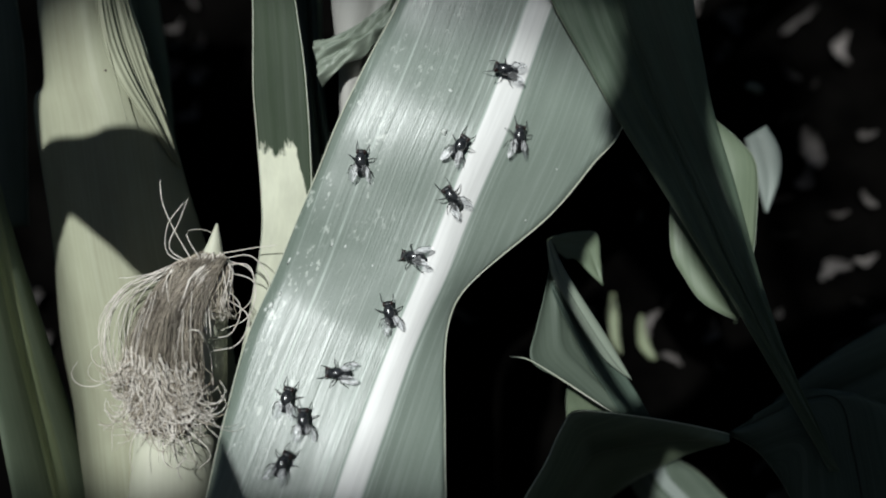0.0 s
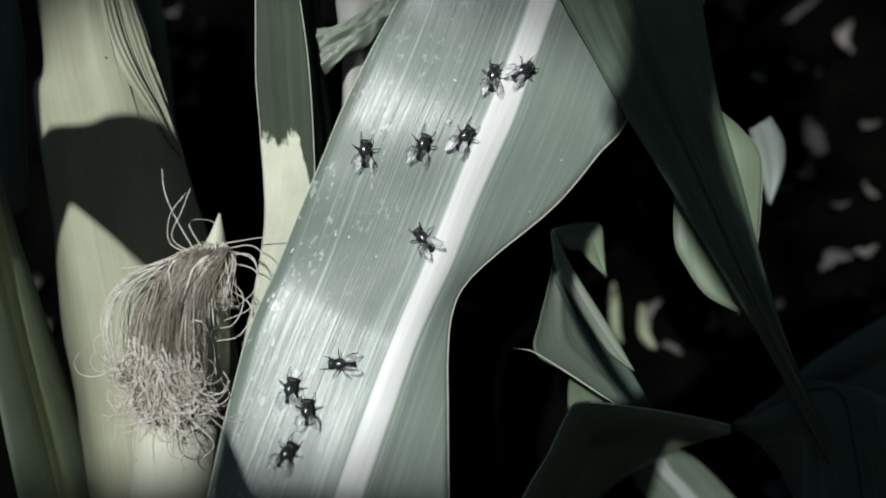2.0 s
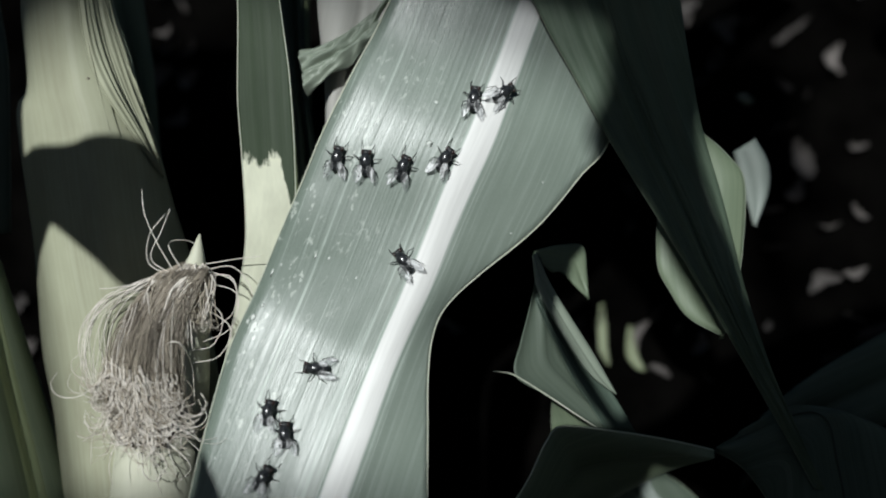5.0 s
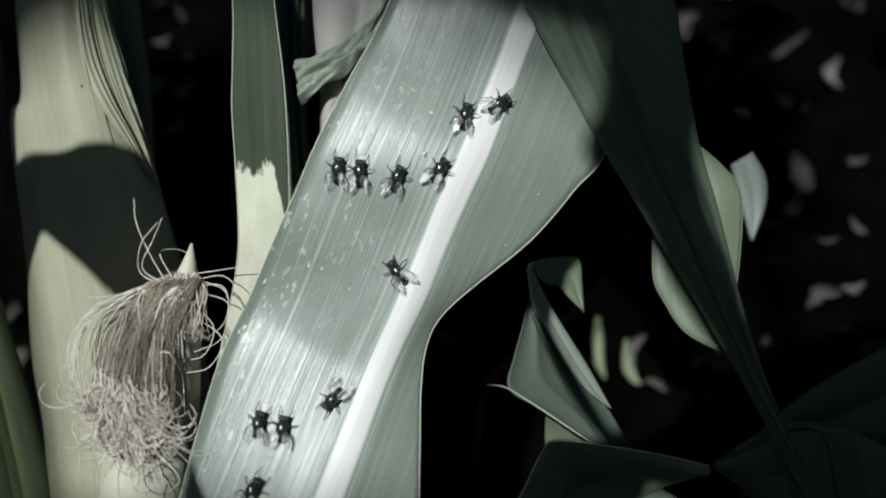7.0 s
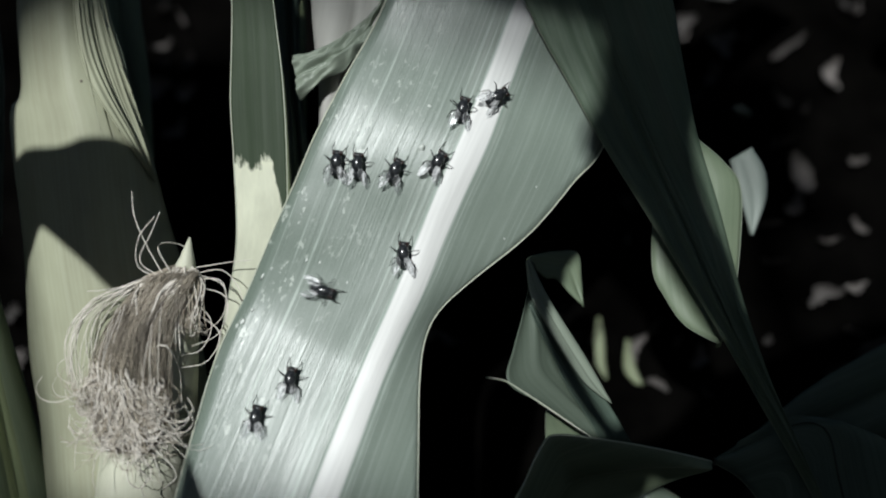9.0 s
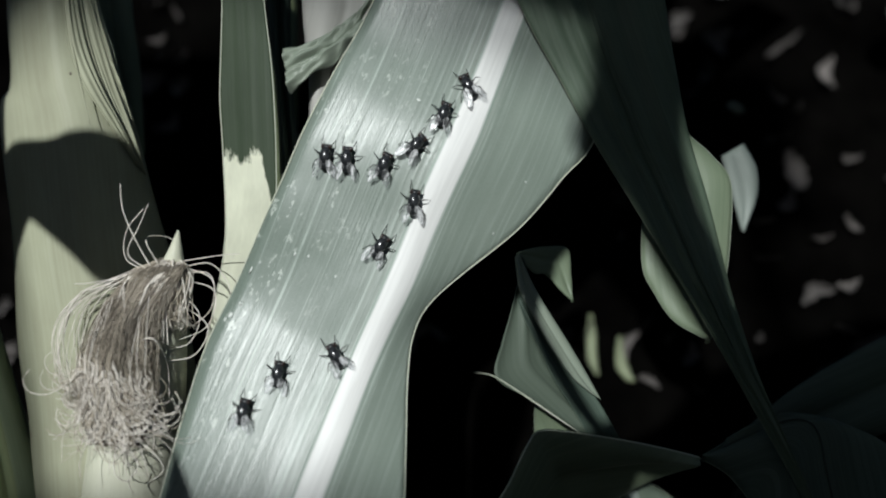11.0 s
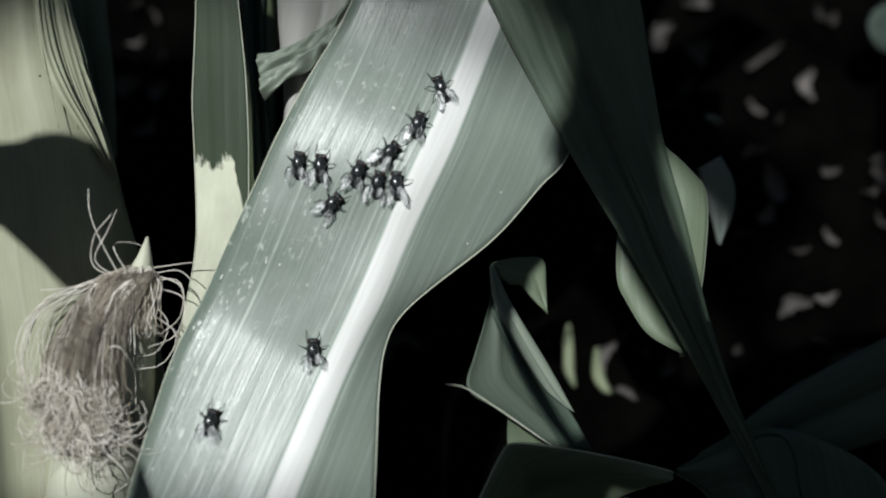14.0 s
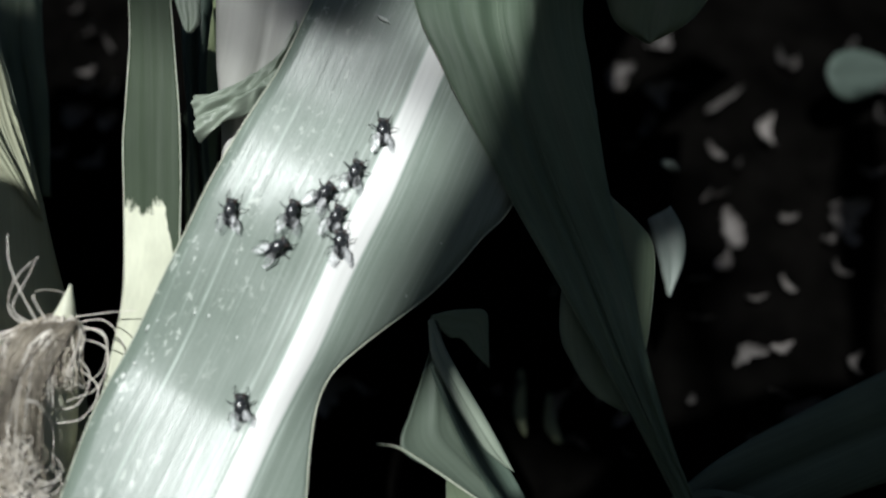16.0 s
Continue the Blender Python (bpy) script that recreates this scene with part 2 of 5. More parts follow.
M_LEAF_TORN = leaf_material("leaf_torn", (0.17, 0.205, 0.16), (0.27, 0.31, 0.245), (0.36, 0.39, 0.32), rough=0.45, translucent=0.1, veins=500)
M_BROAD_RIB = broad_rib_material()
M_MARGIN_DIM = leaf_material("margin_dim", (0.16, 0.19, 0.14), (0.22, 0.25, 0.19), (0.25, 0.28, 0.2), rough=0.5)
M_MARGIN = leaf_material("margin_pale", (0.45, 0.48, 0.38), (0.6, 0.62, 0.5), (0.65, 0.66, 0.55), rough=0.5)
M_HUSK = leaf_material("husk_pale", (0.285, 0.285, 0.20), (0.40, 0.415, 0.295), (0.45, 0.465, 0.35), rough=0.58, spec=0.25, veins=260, relief=0.35, translucent=0.06)
M_HUSK_PALE = leaf_material("husk_cream", (0.50, 0.51, 0.39), (0.61, 0.61, 0.49), (0.65, 0.65, 0.54), rough=0.55, veins=260, relief=0.3, translucent=0.06)
M_SILK = plain_material("silk_dry", (0.56, 0.515, 0.455), (0.86, 0.81, 0.74), 0.5, 60, 0.1)
M_SILK_TAN = plain_material("silk_tan", (0.29, 0.25, 0.195), (0.52, 0.46, 0.37), 0.5, 60, 0.1)
# Strand and mass browns hold the shadow that lies on the silk.
M_SILK_SHADED = plain_material("silk_shaded", (0.17, 0.146, 0.115), (0.33, 0.288, 0.232), 0.6, 60, 0.1)
M_SILK_MASS = leaf_material("silk_mass", (0.10, 0.087, 0.07), (0.19, 0.166, 0.135), (0.24, 0.212, 0.172), rough=0.65, veins=1100, relief=0.8, translucent=0.0, spec=0.2)
# Crop shade on the bank is put into this near-black soil colour.
M_SOIL_SHADED = plain_material("soil", (0.0008, 0.00075, 0.0007), (0.0025, 0.0023, 0.0021), 0.95, 40, 0.8, spec=0.0, distance=0.004)
M_DRY = leaf_material("dry_leaf", (0.06, 0.053, 0.050), (0.24, 0.217, 0.207), (0.28, 0.255, 0.24), rough=0.7, translucent=0.05, veins=200, vary=0.75)
M_STALK = leaf_material("stalk_green", (0.16, 0.2, 0.1), (0.26, 0.3, 0.17), (0.3, 0.34, 0.2), rough=0.45, veins=200, translucent=0.0)


# ---- shaping tools ----
def curve_points(ctrl, n):
    """n + 1 points of a smooth curve through the control points, evenly by length."""
    pts = [Vector(p) for p in ctrl]
    if len(pts) == 2:
        return [pts[0].lerp(pts[1], i / n) for i in range(n + 1)]
    dense = []
    for i in range(len(pts) - 1):
        a = pts[i - 1] if i else pts[0] * 2 - pts[1]
        d = pts[i + 2] if i + 2 < len(pts) else pts[-1] * 2 - pts[-2]
        b, c = pts[i], pts[i + 1]
        for k in range(12):
            s = k / 12
            dense.append(0.5 * ((2 * b) + (c - a) * s + (2 * a - 5 * b + 4 * c - d) * s * s + (3 * b - a - 3 * c + d) * s ** 3))
    dense.append(pts[-1])
    run = [0.0]
    for p, q in zip(dense, dense[1:]):
        run.append(run[-1] + (q - p).length)
    out, j = [], 0
    for i in range(n + 1):
        want = run[-1] * i / n
        while j < len(run) - 2 and run[j + 1] < want:
            j += 1
        s = (want - run[j]) / max(run[j + 1] - run[j], 1e-9)
        out.append(dense[j].lerp(dense[j + 1], min(max(s, 0), 1)))
    return out


def part(name, bm, material, parent, label="", kind="", smooth=True):
    me = bpy.data.meshes.new(name)
    bm.normal_update()
    bm.to_mesh(me)
    bm.free()
    me.materials.append(material)
    for f in me.polygons:
        f.use_smooth = smooth
    ob = new(name, me)
    ob.parent = parent
    return tagged(ob, label, kind=kind)


def thing(name, label, category, at=(0, 0, 0), group="", kind=""):
    ob = new(name)
    ob.empty_display_size = 0.02
    ob.location = at
    return tagged(ob, label, category, group, kind)


SWELL_TILT = ((0.60, 2.0), (0.566, 2.2), (0.5567, 2.8), (0.549, 4.0), (0.5413, 3.8), (0.5355, 1.0), (0.5320, -0.5), (0.5270, -0.8), (0.522, -2.2), (0.516, -2.0), (0.5097, 0.0), (0.4946, -3.0),
              (0.4830, -3.0), (0.4795, -2.0), (0.4748, 4.5), (0.469, 3.5), (0.4620, 1.8), (0.4513, -1.0), (0.4394, -2.5), (0.41, -2.0))


def swell_table():
    """Height of the broad leaf's undulation by level: the tilt of its face, in degrees, summed from the top down."""
    table, h, z = [], 0.0, 0.60
    while z > 0.41:
        for (za, a), (zb, b) in zip(SWELL_TILT, SWELL_TILT[1:]):
            if zb <= z <= za:
                k = (za - z) / (za - zb)
                k = k * k * (3 - 2 * k)
                tilt = a + (b - a) * k
        table.append((z, h))
        h += math.tan(radians(tilt)) / 0.76 * 0.0005
        z -= 0.0005
    mid = min(table, key=lambda q: abs(q[0] - 0.51))[1]
    return [(z, h - mid) for z, h in table]


SWELL = swell_table()


def swell_height(x, z):
    level = z + 0.32 * (x - (0.0227 + 0.461 * (z - 0.5379) - 0.022))
    i = (0.60 - level) / 0.0005
    i = min(max(i, 0), len(SWELL) - 1.001)
    k = int(i)
    return SWELL[k][1] + (SWELL[k + 1][1] - SWELL[k][1]) * (i - k)


def loft(left, mid, right, nv=48, nu=9, sag=0.0, thick=0.0005, wave=0.0, seed=0, roll=None, crease=0.0, folds=(5, 9)):
    """A blade between two edges over its middle line. sag: how far each half bows out. wave: ripple of the margins, in metres.
    roll: height, length and level of a slow swell down the blade, stronger in its left half. crease: depth of lengthwise folds."""
    L, M, R = curve_points(left, nv), curve_points(mid, nv) if mid else None, curve_points(right, nv)
    if not M:
        M = [a.lerp(b, 0.5) for a, b in zip(L, R)]
    bm = bmesh.new()
    uvl = bm.loops.layers.uv.new("UVMap")
    grid, low, uvs, run = [], [], [], 0.0
    for i in range(nv + 1):
        if i:
            run += (M[i] - M[i - 1]).length
        along = M[min(i + 1, nv)] - M[max(i - 1, 0)]
        row, rown = [], []
        for side, (A, B) in enumerate(((L[i], M[i]), (M[i], R[i]))):
            across = B - A
            nor = across.cross(along)
            nor = nor.normalized() if nor.length > 1e-12 else Vector((0, -1, 0))
            if nor.y > 0:
                nor = -nor
            for k in range(nu + 1 - side):
                s = (k + side) / nu
                e = (1 - s) if side == 0 else s
                p = A.lerp(B, s) + nor * (sag * 4 * s * (1 - s))
                if wave:
                    p += nor * wave * e * e * noise.noise(Vector((run * 55, side * 7.3 + seed * 3.1, 0.5)))
                if roll:
                    p += nor * (swell_height(p.x, p.z) - roll[0] * math.sin(2 * math.pi * (p.z - roll[2]) / roll[1])) * (1.0 if side == 0 else 1 - 0.7 * s)
                if crease:
                    p += nor * crease * noise.noise(Vector(((s + side) * folds[0], run * folds[1], seed + 0.3)))
                row.append(p)
                rown.append(((s - 1) * across.length if side == 0 else s * across.length, run, nor))
        grid.append([bm.verts.new(p) for p in row])
        low.append([bm.verts.new(p - q[2] * thick) for p, q in zip(row, rown)])
        uvs.append([(q[0], q[1]) for q in rown])
    bm.verts.index_update()
    uv_of = {}
    for g in (grid, low):
        for vr, ur in zip(g, uvs):
            for v, q in zip(vr, ur):
                uv_of[v] = q
    n = len(grid[0])

    def face(*vs):
        if len(set(vs)) == len(vs):
            f = bm.faces.new(vs)
            for lp in f.loops:
                lp[uvl].uv = uv_of[lp.vert]
    for i in range(nv):
        for k in range(n - 1):
            face(grid[i][k], grid[i][k + 1], grid[i + 1][k + 1], grid[i + 1][k])
            face(low[i][k], low[i + 1][k], low[i + 1][k + 1], low[i][k + 1])
        face(grid[i][0], grid[i + 1][0], low[i + 1][0], low[i][0])
        face(grid[i][-1], low[i][-1], low[i + 1][-1], grid[i + 1][-1])
    for e in (0, nv):
        for k in range(n - 1):
            face(grid[e][k], low[e][k], low[e][k + 1], grid[e][k + 1])
    bmesh.ops.recalc_face_normals(bm, faces=bm.faces)
    edge_l, edge_r = [r[0].co.copy() for r in grid], [r[-1].co.copy() for r in grid]
    middle = [(r[nu].co.copy(), u[nu][1]) for r, u in zip(grid, uvs)]
    normals = [((grid[i][nu + 1].co - grid[i][nu - 1].co).cross(grid[min(i + 1, nv)][nu].co - grid[max(i - 1, 0)][nu].co)).normalized() for i in range(nv + 1)]
    normals = [-q if q.y > 0 else q for q in normals]
    ends = [[(u[0], v.co.copy()) for u, v in zip(ur, r)] for ur, r in zip(uvs, grid)]
    return bm, edge_l, edge_r, middle, normals, ends


def tube(bm, pts, radii, sides=5, uvl=None):
    """A closed tube along pts."""
    rings, run = [], 0.0
    for i, p in enumerate(pts):
        d = (pts[min(i + 1, len(pts) - 1)] - pts[max(i - 1, 0)]).normalized()
        a = d.cross(Vector((0.31, 0.82, 0.47))).normalized()
        b = d.cross(a)
        r = radii[i] if isinstance(radii, (list, tuple)) else radii
        rings.append([bm.verts.new(p + a * (r * math.cos(2 * math.pi * k / sides)) + b * (r * math.sin(2 * math.pi * k / sides))) for k in range(sides)])
    for q, r in zip(rings, rings[1:]):
        for k in range(sides):
            f = bm.faces.new((q[k], q[(k + 1) % sides], r[(k + 1) % sides], r[k]))
            if uvl:
                for lp in f.loops:
                    lp[uvl].uv = (lp.vert.co.x, lp.vert.co.z)
    bm.faces.new(rings[0][::-1])
    bm.faces.new(rings[-1])


def on_blade(row, u):
    """The point of one row across a blade at distance u from its middle line."""
    for (a, p), (b, q) in zip(row, row[1:]):
        if a <= u <= b and b > a:
            return p.lerp(q, (u - a) / (b - a))
    return (row[0] if u < row[0][0] else row[-1])[1].copy()


def rib_strip(middle, normals, rows_across, w0, w1, height):
    """A low rounded rib along a blade's middle line, w0 to w1 half wide, that follows both halves of the blade."""
    bm = bmesh.new()
    uvl = bm.loops.layers.uv.new("UVMap")
    n, rows, uvs = len(middle), [], []
    for i, ((_, run), nor) in enumerate(zip(middle, normals)):
        w = w0 + (w1 - w0) * i / (n - 1)
        row, ur = [], []
        for k in range(9):
            s = k / 4 - 1
            row.append(bm.verts.new(on_blade(rows_across[i], w * s) + nor * (height * (1 - s ** 4) + 0.00005 - 0.00012 * abs(s) ** 8)))
            ur.append((w * s, run))
        rows.append(row)
        uvs.append(ur)
    for i in range(n - 1):
        for k in range(8):
            f = bm.faces.new((rows[i][k], rows[i][k + 1], rows[i + 1][k + 1], rows[i + 1][k]))
            for lp, (a, b) in zip(f.loops, ((i, k), (i, k + 1), (i + 1, k + 1), (i + 1, k))):
                lp[uvl].uv = uvs[a][b]
    return bm


def leaf(name, parent, left, right, mid=None, material=None, rib=None, margins="lr", label="", sag=0.0, wave=0.0, nv=48, seed=0, edge=0.00016, rib_height=0.0006, roll=None, crease=0.0, nu=9, folds=(5, 9), edge_material=None):
    bm, el, er, middle, normals, across = loft(left, mid, right, nv=nv, nu=nu, sag=sag, wave=wave, seed=seed, roll=roll, crease=crease, folds=folds)
    ob = part(name, bm, material or M_LEAF_SHADED, parent, label)
    if rib:
        part("midrib", rib_strip(middle, normals, across, rib[0], rib[1], rib_height), rib[2], ob, "pale raised midrib" if rib[2] is M_BROAD_RIB else "")
    for key, pts in (("l", el), ("r", er)):
        if key in margins:
            bm = bmesh.new()
            tube(bm, pts, edge, 5, bm.loops.layers.uv.new("UVMap"))
            part("leaf_margin", bm, edge_material or M_MARGIN_DIM, ob, "thin pale margin")
    return ob


# ---- ground: a field that rises behind the plants as a soil bank, shade in its near-black colour ----
BANK_SLOPE, BANK_FOOT = 0.923, -0.384


def bank_height(x, y):
    h = BANK_SLOPE * min(max(y - BANK_FOOT, 0.0), 0.86)
    near = 1.0 if abs(x) < 0.75 and -0.45 < y < 0.5 else 0.3
    return h + near * (0.006 * noise.noise(Vector((x * 22, y * 22, 0))) + 0.004 * noise.noise(Vector((x * 60, y * 60, 4))))


def build_ground():
    bm = bmesh.new()
    xs = [-60, -20, -6, -2, -1] + [-0.7 + 0.014 * i for i in range(101)] + [1, 2, 6, 20, 60]
    ys = [-60, -20, -6, -2, -1, -0.6, -0.45] + [BANK_FOOT + 0.014 * i for i in range(63)] + [0.6, 0.8, 1.2, 2, 6, 20, 60]
    rows = [[bm.verts.new((x, y, bank_height(x, y))) for x in xs] for y in ys]
    for a, b in zip(rows, rows[1:]):
        for k in range(len(xs) - 1):
            bm.faces.new((a[k], a[k + 1], b[k + 1], b[k]))
    return tagged(part("ground", bm, M_SOIL_SHADED, None), "bare soil rising as a bank, shade in its near-black colour", "ground", kind="structure")


build_ground()


def plant_at(label, x, y):
    return thing("maize_plant", label, "maize plant", (x, y, bank_height(x, y)), "maize plants")


def hold(plant):
    """Parts are modelled in place; hold them there under the thing's own origin."""
    for ob in plant.children:
        ob.matrix_parent_inverse = Matrix.Translation(-plant.location)


def stalk(plant, pts, r0, r1, label="green jointed stalk"):
    """A stalk with swollen joints, from the soil up."""
    bm = bmesh.new()
    line = curve_points(pts, 40)
    radii = [r0 + (r1 - r0) * i / 40 + (0.0018 if i % 11 == 5 else 0.0) for i in range(41)]
    tube(bm, line, radii, 14, bm.loops.layers.uv.new("UVMap"))
    return part("stalk", bm, M_STALK, plant, label)


# ---- the plant whose leaf carries the flies ----
def build_main_plant():
    plant = plant_at("maize plant with a broad grey-green leaf crowded by flies", 0.33, 0.05)
    left = [(0.318, 0.047, 0.812), (0.200, 0.100, 0.810), (0.085, 0.110, 0.765), (0.030, 0.094, 0.700), (0.0150, 0.0797, 0.6350), (-0.0021, 0.0486, 0.5893), (-0.0113, 0.0359, 0.5667), (-0.0189, 0.0267, 0.5524), (-0.0289, 0.0142, 0.5327), (-0.0355, 0.0053, 0.5176), (-0.0457, -0.0064, 0.4947), (-0.0557, -0.0216, 0.4717), (-0.0614, -0.0419, 0.4496), (-0.0637, -0.0547, 0.4358), (-0.0668, -0.0696, 0.4192)]
    mid = [(0.320, 0.045, 0.800), (0.205, 0.098, 0.785), (0.100, 0.104, 0.745), (0.060, 0.092, 0.690), (0.0560, 0.0780, 0.6356), (0.0430, 0.0487, 0.5902), (0.0350, 0.0359, 0.5678), (0.0233, 0.0168, 0.5379), (0.0140, 0.0048, 0.5174), (0.0036, -0.0091, 0.4917), (-0.0054, -0.0224, 0.4722), (-0.0130, -0.0381, 0.4553), (-0.0202, -0.0545, 0.4378), (-0.0255, -0.0694, 0.4213)]
    right = [(0.322, 0.043, 0.788), (0.210, 0.096, 0.760), (0.120, 0.100, 0.730), (0.090, 0.090, 0.680), (0.0900, 0.0790, 0.6300), (0.0798, 0.0575, 0.5901), (0.0730, 0.0385, 0.5574), (0.0631, 0.0217, 0.5305), (0.0540, 0.0155, 0.5202), (0.0407, 0.0073, 0.5052), (0.0227, -0.0005, 0.4912), (0.0121, -0.0069, 0.4819), (0.0082, -0.0123, 0.4736), (0.0077, -0.0197, 0.4642), (0.0084, -0.0317, 0.4510), (0.0096, -0.0481, 0.4330), (0.0108, -0.0631, 0.4160)]
    leaf("leaf", plant, left, right, mid, M_LEAF, (0.0050, 0.0054, M_BROAD_RIB), "lr", "broad grey-green blade with fine parallel veins", sag=0.0008, wave=0.0008, nv=300, rib_height=0.0003, roll=(0.0004, 0.05, 0.544), nu=12, edge=0.00026, edge_material=M_MARGIN)
    stalk(plant, [plant.location + Vector((0, 0, -0.02)), (0.325, 0.05, 0.6), (0.318, 0.045, 0.95)], 0.013, 0.010)
    hold(plant)
    return plant


P_MAIN = build_main_plant()


# ---- the plant with the ear ----
def silk_strand(bm, pts, r, n=9):
    line = curve_points(pts, n)
    tube(bm, line, [r * (1 - 0.5 * i / n) for i in range(n + 1)], 4)


def jit(p, d):
    return Vector(p) + Vector((random.uniform(-d, d), random.uniform(-d, d), random.uniform(-d, d)))


def between(a, b, s):
    return Vector(a).lerp(Vector(b), s)


def build_silk(plant):
    """Dry silk: a combed mass that falls from the ear's tip to one side, a curled fringe below it and stray hairs. The
    mass is coloured brown for the shadow on it.
    """
    random.seed(5)
    out = Vector((0, -0.87, 0.48))
    bm = loft([(-0.0805, -0.0132, 0.4905), (-0.0862, -0.0167, 0.4844), (-0.0897, -0.0221, 0.4748), (-0.0930, -0.0283, 0.4638), (-0.0938, -0.0326, 0.4537), (-0.0907, -0.0361, 0.4452)],
              [(-0.0719, -0.0137, 0.4941), (-0.0760, -0.0205, 0.4873), (-0.0793, -0.0265, 0.4785), (-0.0803, -0.0325, 0.4677), (-0.0803, -0.0368, 0.4579), (-0.0801, -0.0403, 0.4472)],
              [(-0.0646, -0.0106, 0.4922), (-0.0687, -0.0160, 0.4847), (-0.0707, -0.0216, 0.4755), (-0.0692, -0.0276, 0.4645), (-0.0693, -0.0324, 0.4548), (-0.0737, -0.0366, 0.4453)], nv=40, nu=14, sag=0.0015, crease=0.0012, folds=(16, 14), seed=7)[0]
    part("silk", bm, M_SILK_MASS, plant, "matted silk hanging from the ear, shade in its brown")
    for shade, tufts, thin in ((M_SILK_SHADED, 70, 0.00009), (M_SILK_TAN, 34, 0.00009)):
        bm = bmesh.new()
        for tuft in range(tufts):
            s, lift, low = random.random(), random.uniform(-0.0008, 0.0014), random.uniform(-30, 40)
            pinch = random.uniform(0.15, 1.0)
            for i in range(random.randint(6, 16)):
                a, b, c = s + random.gauss(0, 0.05), s + random.gauss(0, 0.07), s + random.gauss(0, 0.06 + 0.06 * pinch)
                start = jit(between((-0.0763, -0.0149, 0.4942), (-0.0640, -0.0106, 0.4942), min(max(s + random.gauss(0, 0.2), 0), 1)), 0.0012)
                m1 = between((-0.0855, -0.0187, 0.4839), (-0.0681, -0.0179, 0.4843), a) + out * (0.0054 * math.sin(math.pi * s) + lift)
                m2 = between((-0.0900, -0.0259, 0.4721), (-0.0700, -0.0246, 0.4733), b) + out * (0.0060 * math.sin(math.pi * s) + lift)
                end = between((-0.0940, -0.0325, 0.4581), (-0.0697, -0.0337, 0.4546), c) + out * (0.0050 * math.sin(math.pi * s)) + Vector((0, 0, -0.0001 * low))
                silk_strand(bm, [start, jit(m1, 0.0005), jit(m2, 0.0009), jit(end, 0.002)], random.uniform(0.6, 1.3) * thin)
        part("silk_strand", bm, shade, plant, "combed strands of silk, shade in the browner ones")
    across, down = (Vector((-0.0658, -0.0312, 0.4652)) - Vector((-0.0967, -0.0323, 0.4647))).normalized(), (Vector((-0.0811, -0.0403, 0.4494)) - Vector((-0.0817, -0.0318, 0.4649))).normalized()
    for shade, count, thin in ((M_SILK, 270, 0.00021), (M_SILK_TAN, 190, 0.00018)):
        bm = bmesh.new()
        for i in range(count):
            s = random.random()
            reach = 0.001 + 0.010 * math.sin(math.pi * (0.05 + 0.9 * s))
            p = jit(between((-0.0915, -0.0313, 0.4652), (-0.0713, -0.0339, 0.4605), s), 0.002) + out * (0.0045 * math.sin(math.pi * s)) + down * random.uniform(-0.008, reach * 0.55)
            heading, curl = random.gauss(0.25 * (0.5 - s), 0.36), random.uniform(-2.3, 2.3)
            pts, ln = [p], random.uniform(0.0012, 0.0036)
            for k in range(7):
                heading += curl * 0.09 * k + random.gauss(0, 0.1)
                p = p + (across * math.sin(heading) + down * math.cos(heading)) * ln + out * random.uniform(-0.0007, 0.0005)
                pts.append(p)
            silk_strand(bm, pts, random.uniform(0.5, 1.1) * thin, 14)
        part("silk_fringe", bm, shade, plant, "pale curled fringe of dry silk")
    for shade, count, low in ((M_SILK_TAN, 80, 0.004), (M_SILK, 90, 0.006)):
        bm = bmesh.new()
        for i in range(count):
            k = random.random()
            a = jit(between((-0.0716, -0.0102, 0.4954), (-0.0645, -0.0086, 0.4948), k), 0.001)
            b = jit(between((-0.0792, -0.0169, 0.4919), (-0.0614, -0.0106, 0.4889), k), 0.002)
            c = jit(between((-0.0795, -0.0229, 0.4855), (-0.0619, -0.0156, 0.4788), min(max(k + random.gauss(0, 0.10), 0), 1)), 0.0025)
            e = c + Vector((random.gauss(0.0003, 0.0018), 0, -random.uniform(0.001, low)))
            silk_strand(bm, [a, b, c, e], random.uniform(0.00012, 0.00028))
        part("silk_strand", bm, shade, plant, "tan tuft of silk under the ear's tip")
    bm = bmesh.new()
    for i in range(52):
        k = random.random()
        end = jit(between((-0.0772, -0.0242, 0.4850), (-0.0678, -0.0222, 0.4735), k), 0.0018)
        silk_strand(bm, [jit((-0.0662, -0.0105, 0.4938), 0.0010), jit(between((-0.0715, -0.0172, 0.4920), (-0.0672, -0.0165, 0.4880), k), 0.0008), end], random.uniform(0.0002, 0.0004), 8)
    part("silk_strand", bm, M_SILK, plant, "pale lit spikes of silk below the ear's tip")
    bm = bmesh.new()
    for i in range(15):
        k = random.random()
        pts = [jit((-0.0760, -0.0141, 0.4937), 0.0015), jit(between((-0.0954, -0.0174, 0.4856), (-0.0860, -0.0183, 0.4886), k), 0.0012), jit(between((-0.1007, -0.0232, 0.4764), (-0.0906, -0.0240, 0.4806), k), 0.0014),
               jit(between((-0.1000, -0.0283, 0.4670), (-0.0916, -0.0313, 0.4685), k), 0.0018), jit(between((-0.0968, -0.0329, 0.4584), (-0.0881, -0.0371, 0.4577), k), 0.002)]
        silk_strand(bm, pts, random.uniform(0.00010, 0.00020), 14)
    for i in range(12):
        k = random.random()
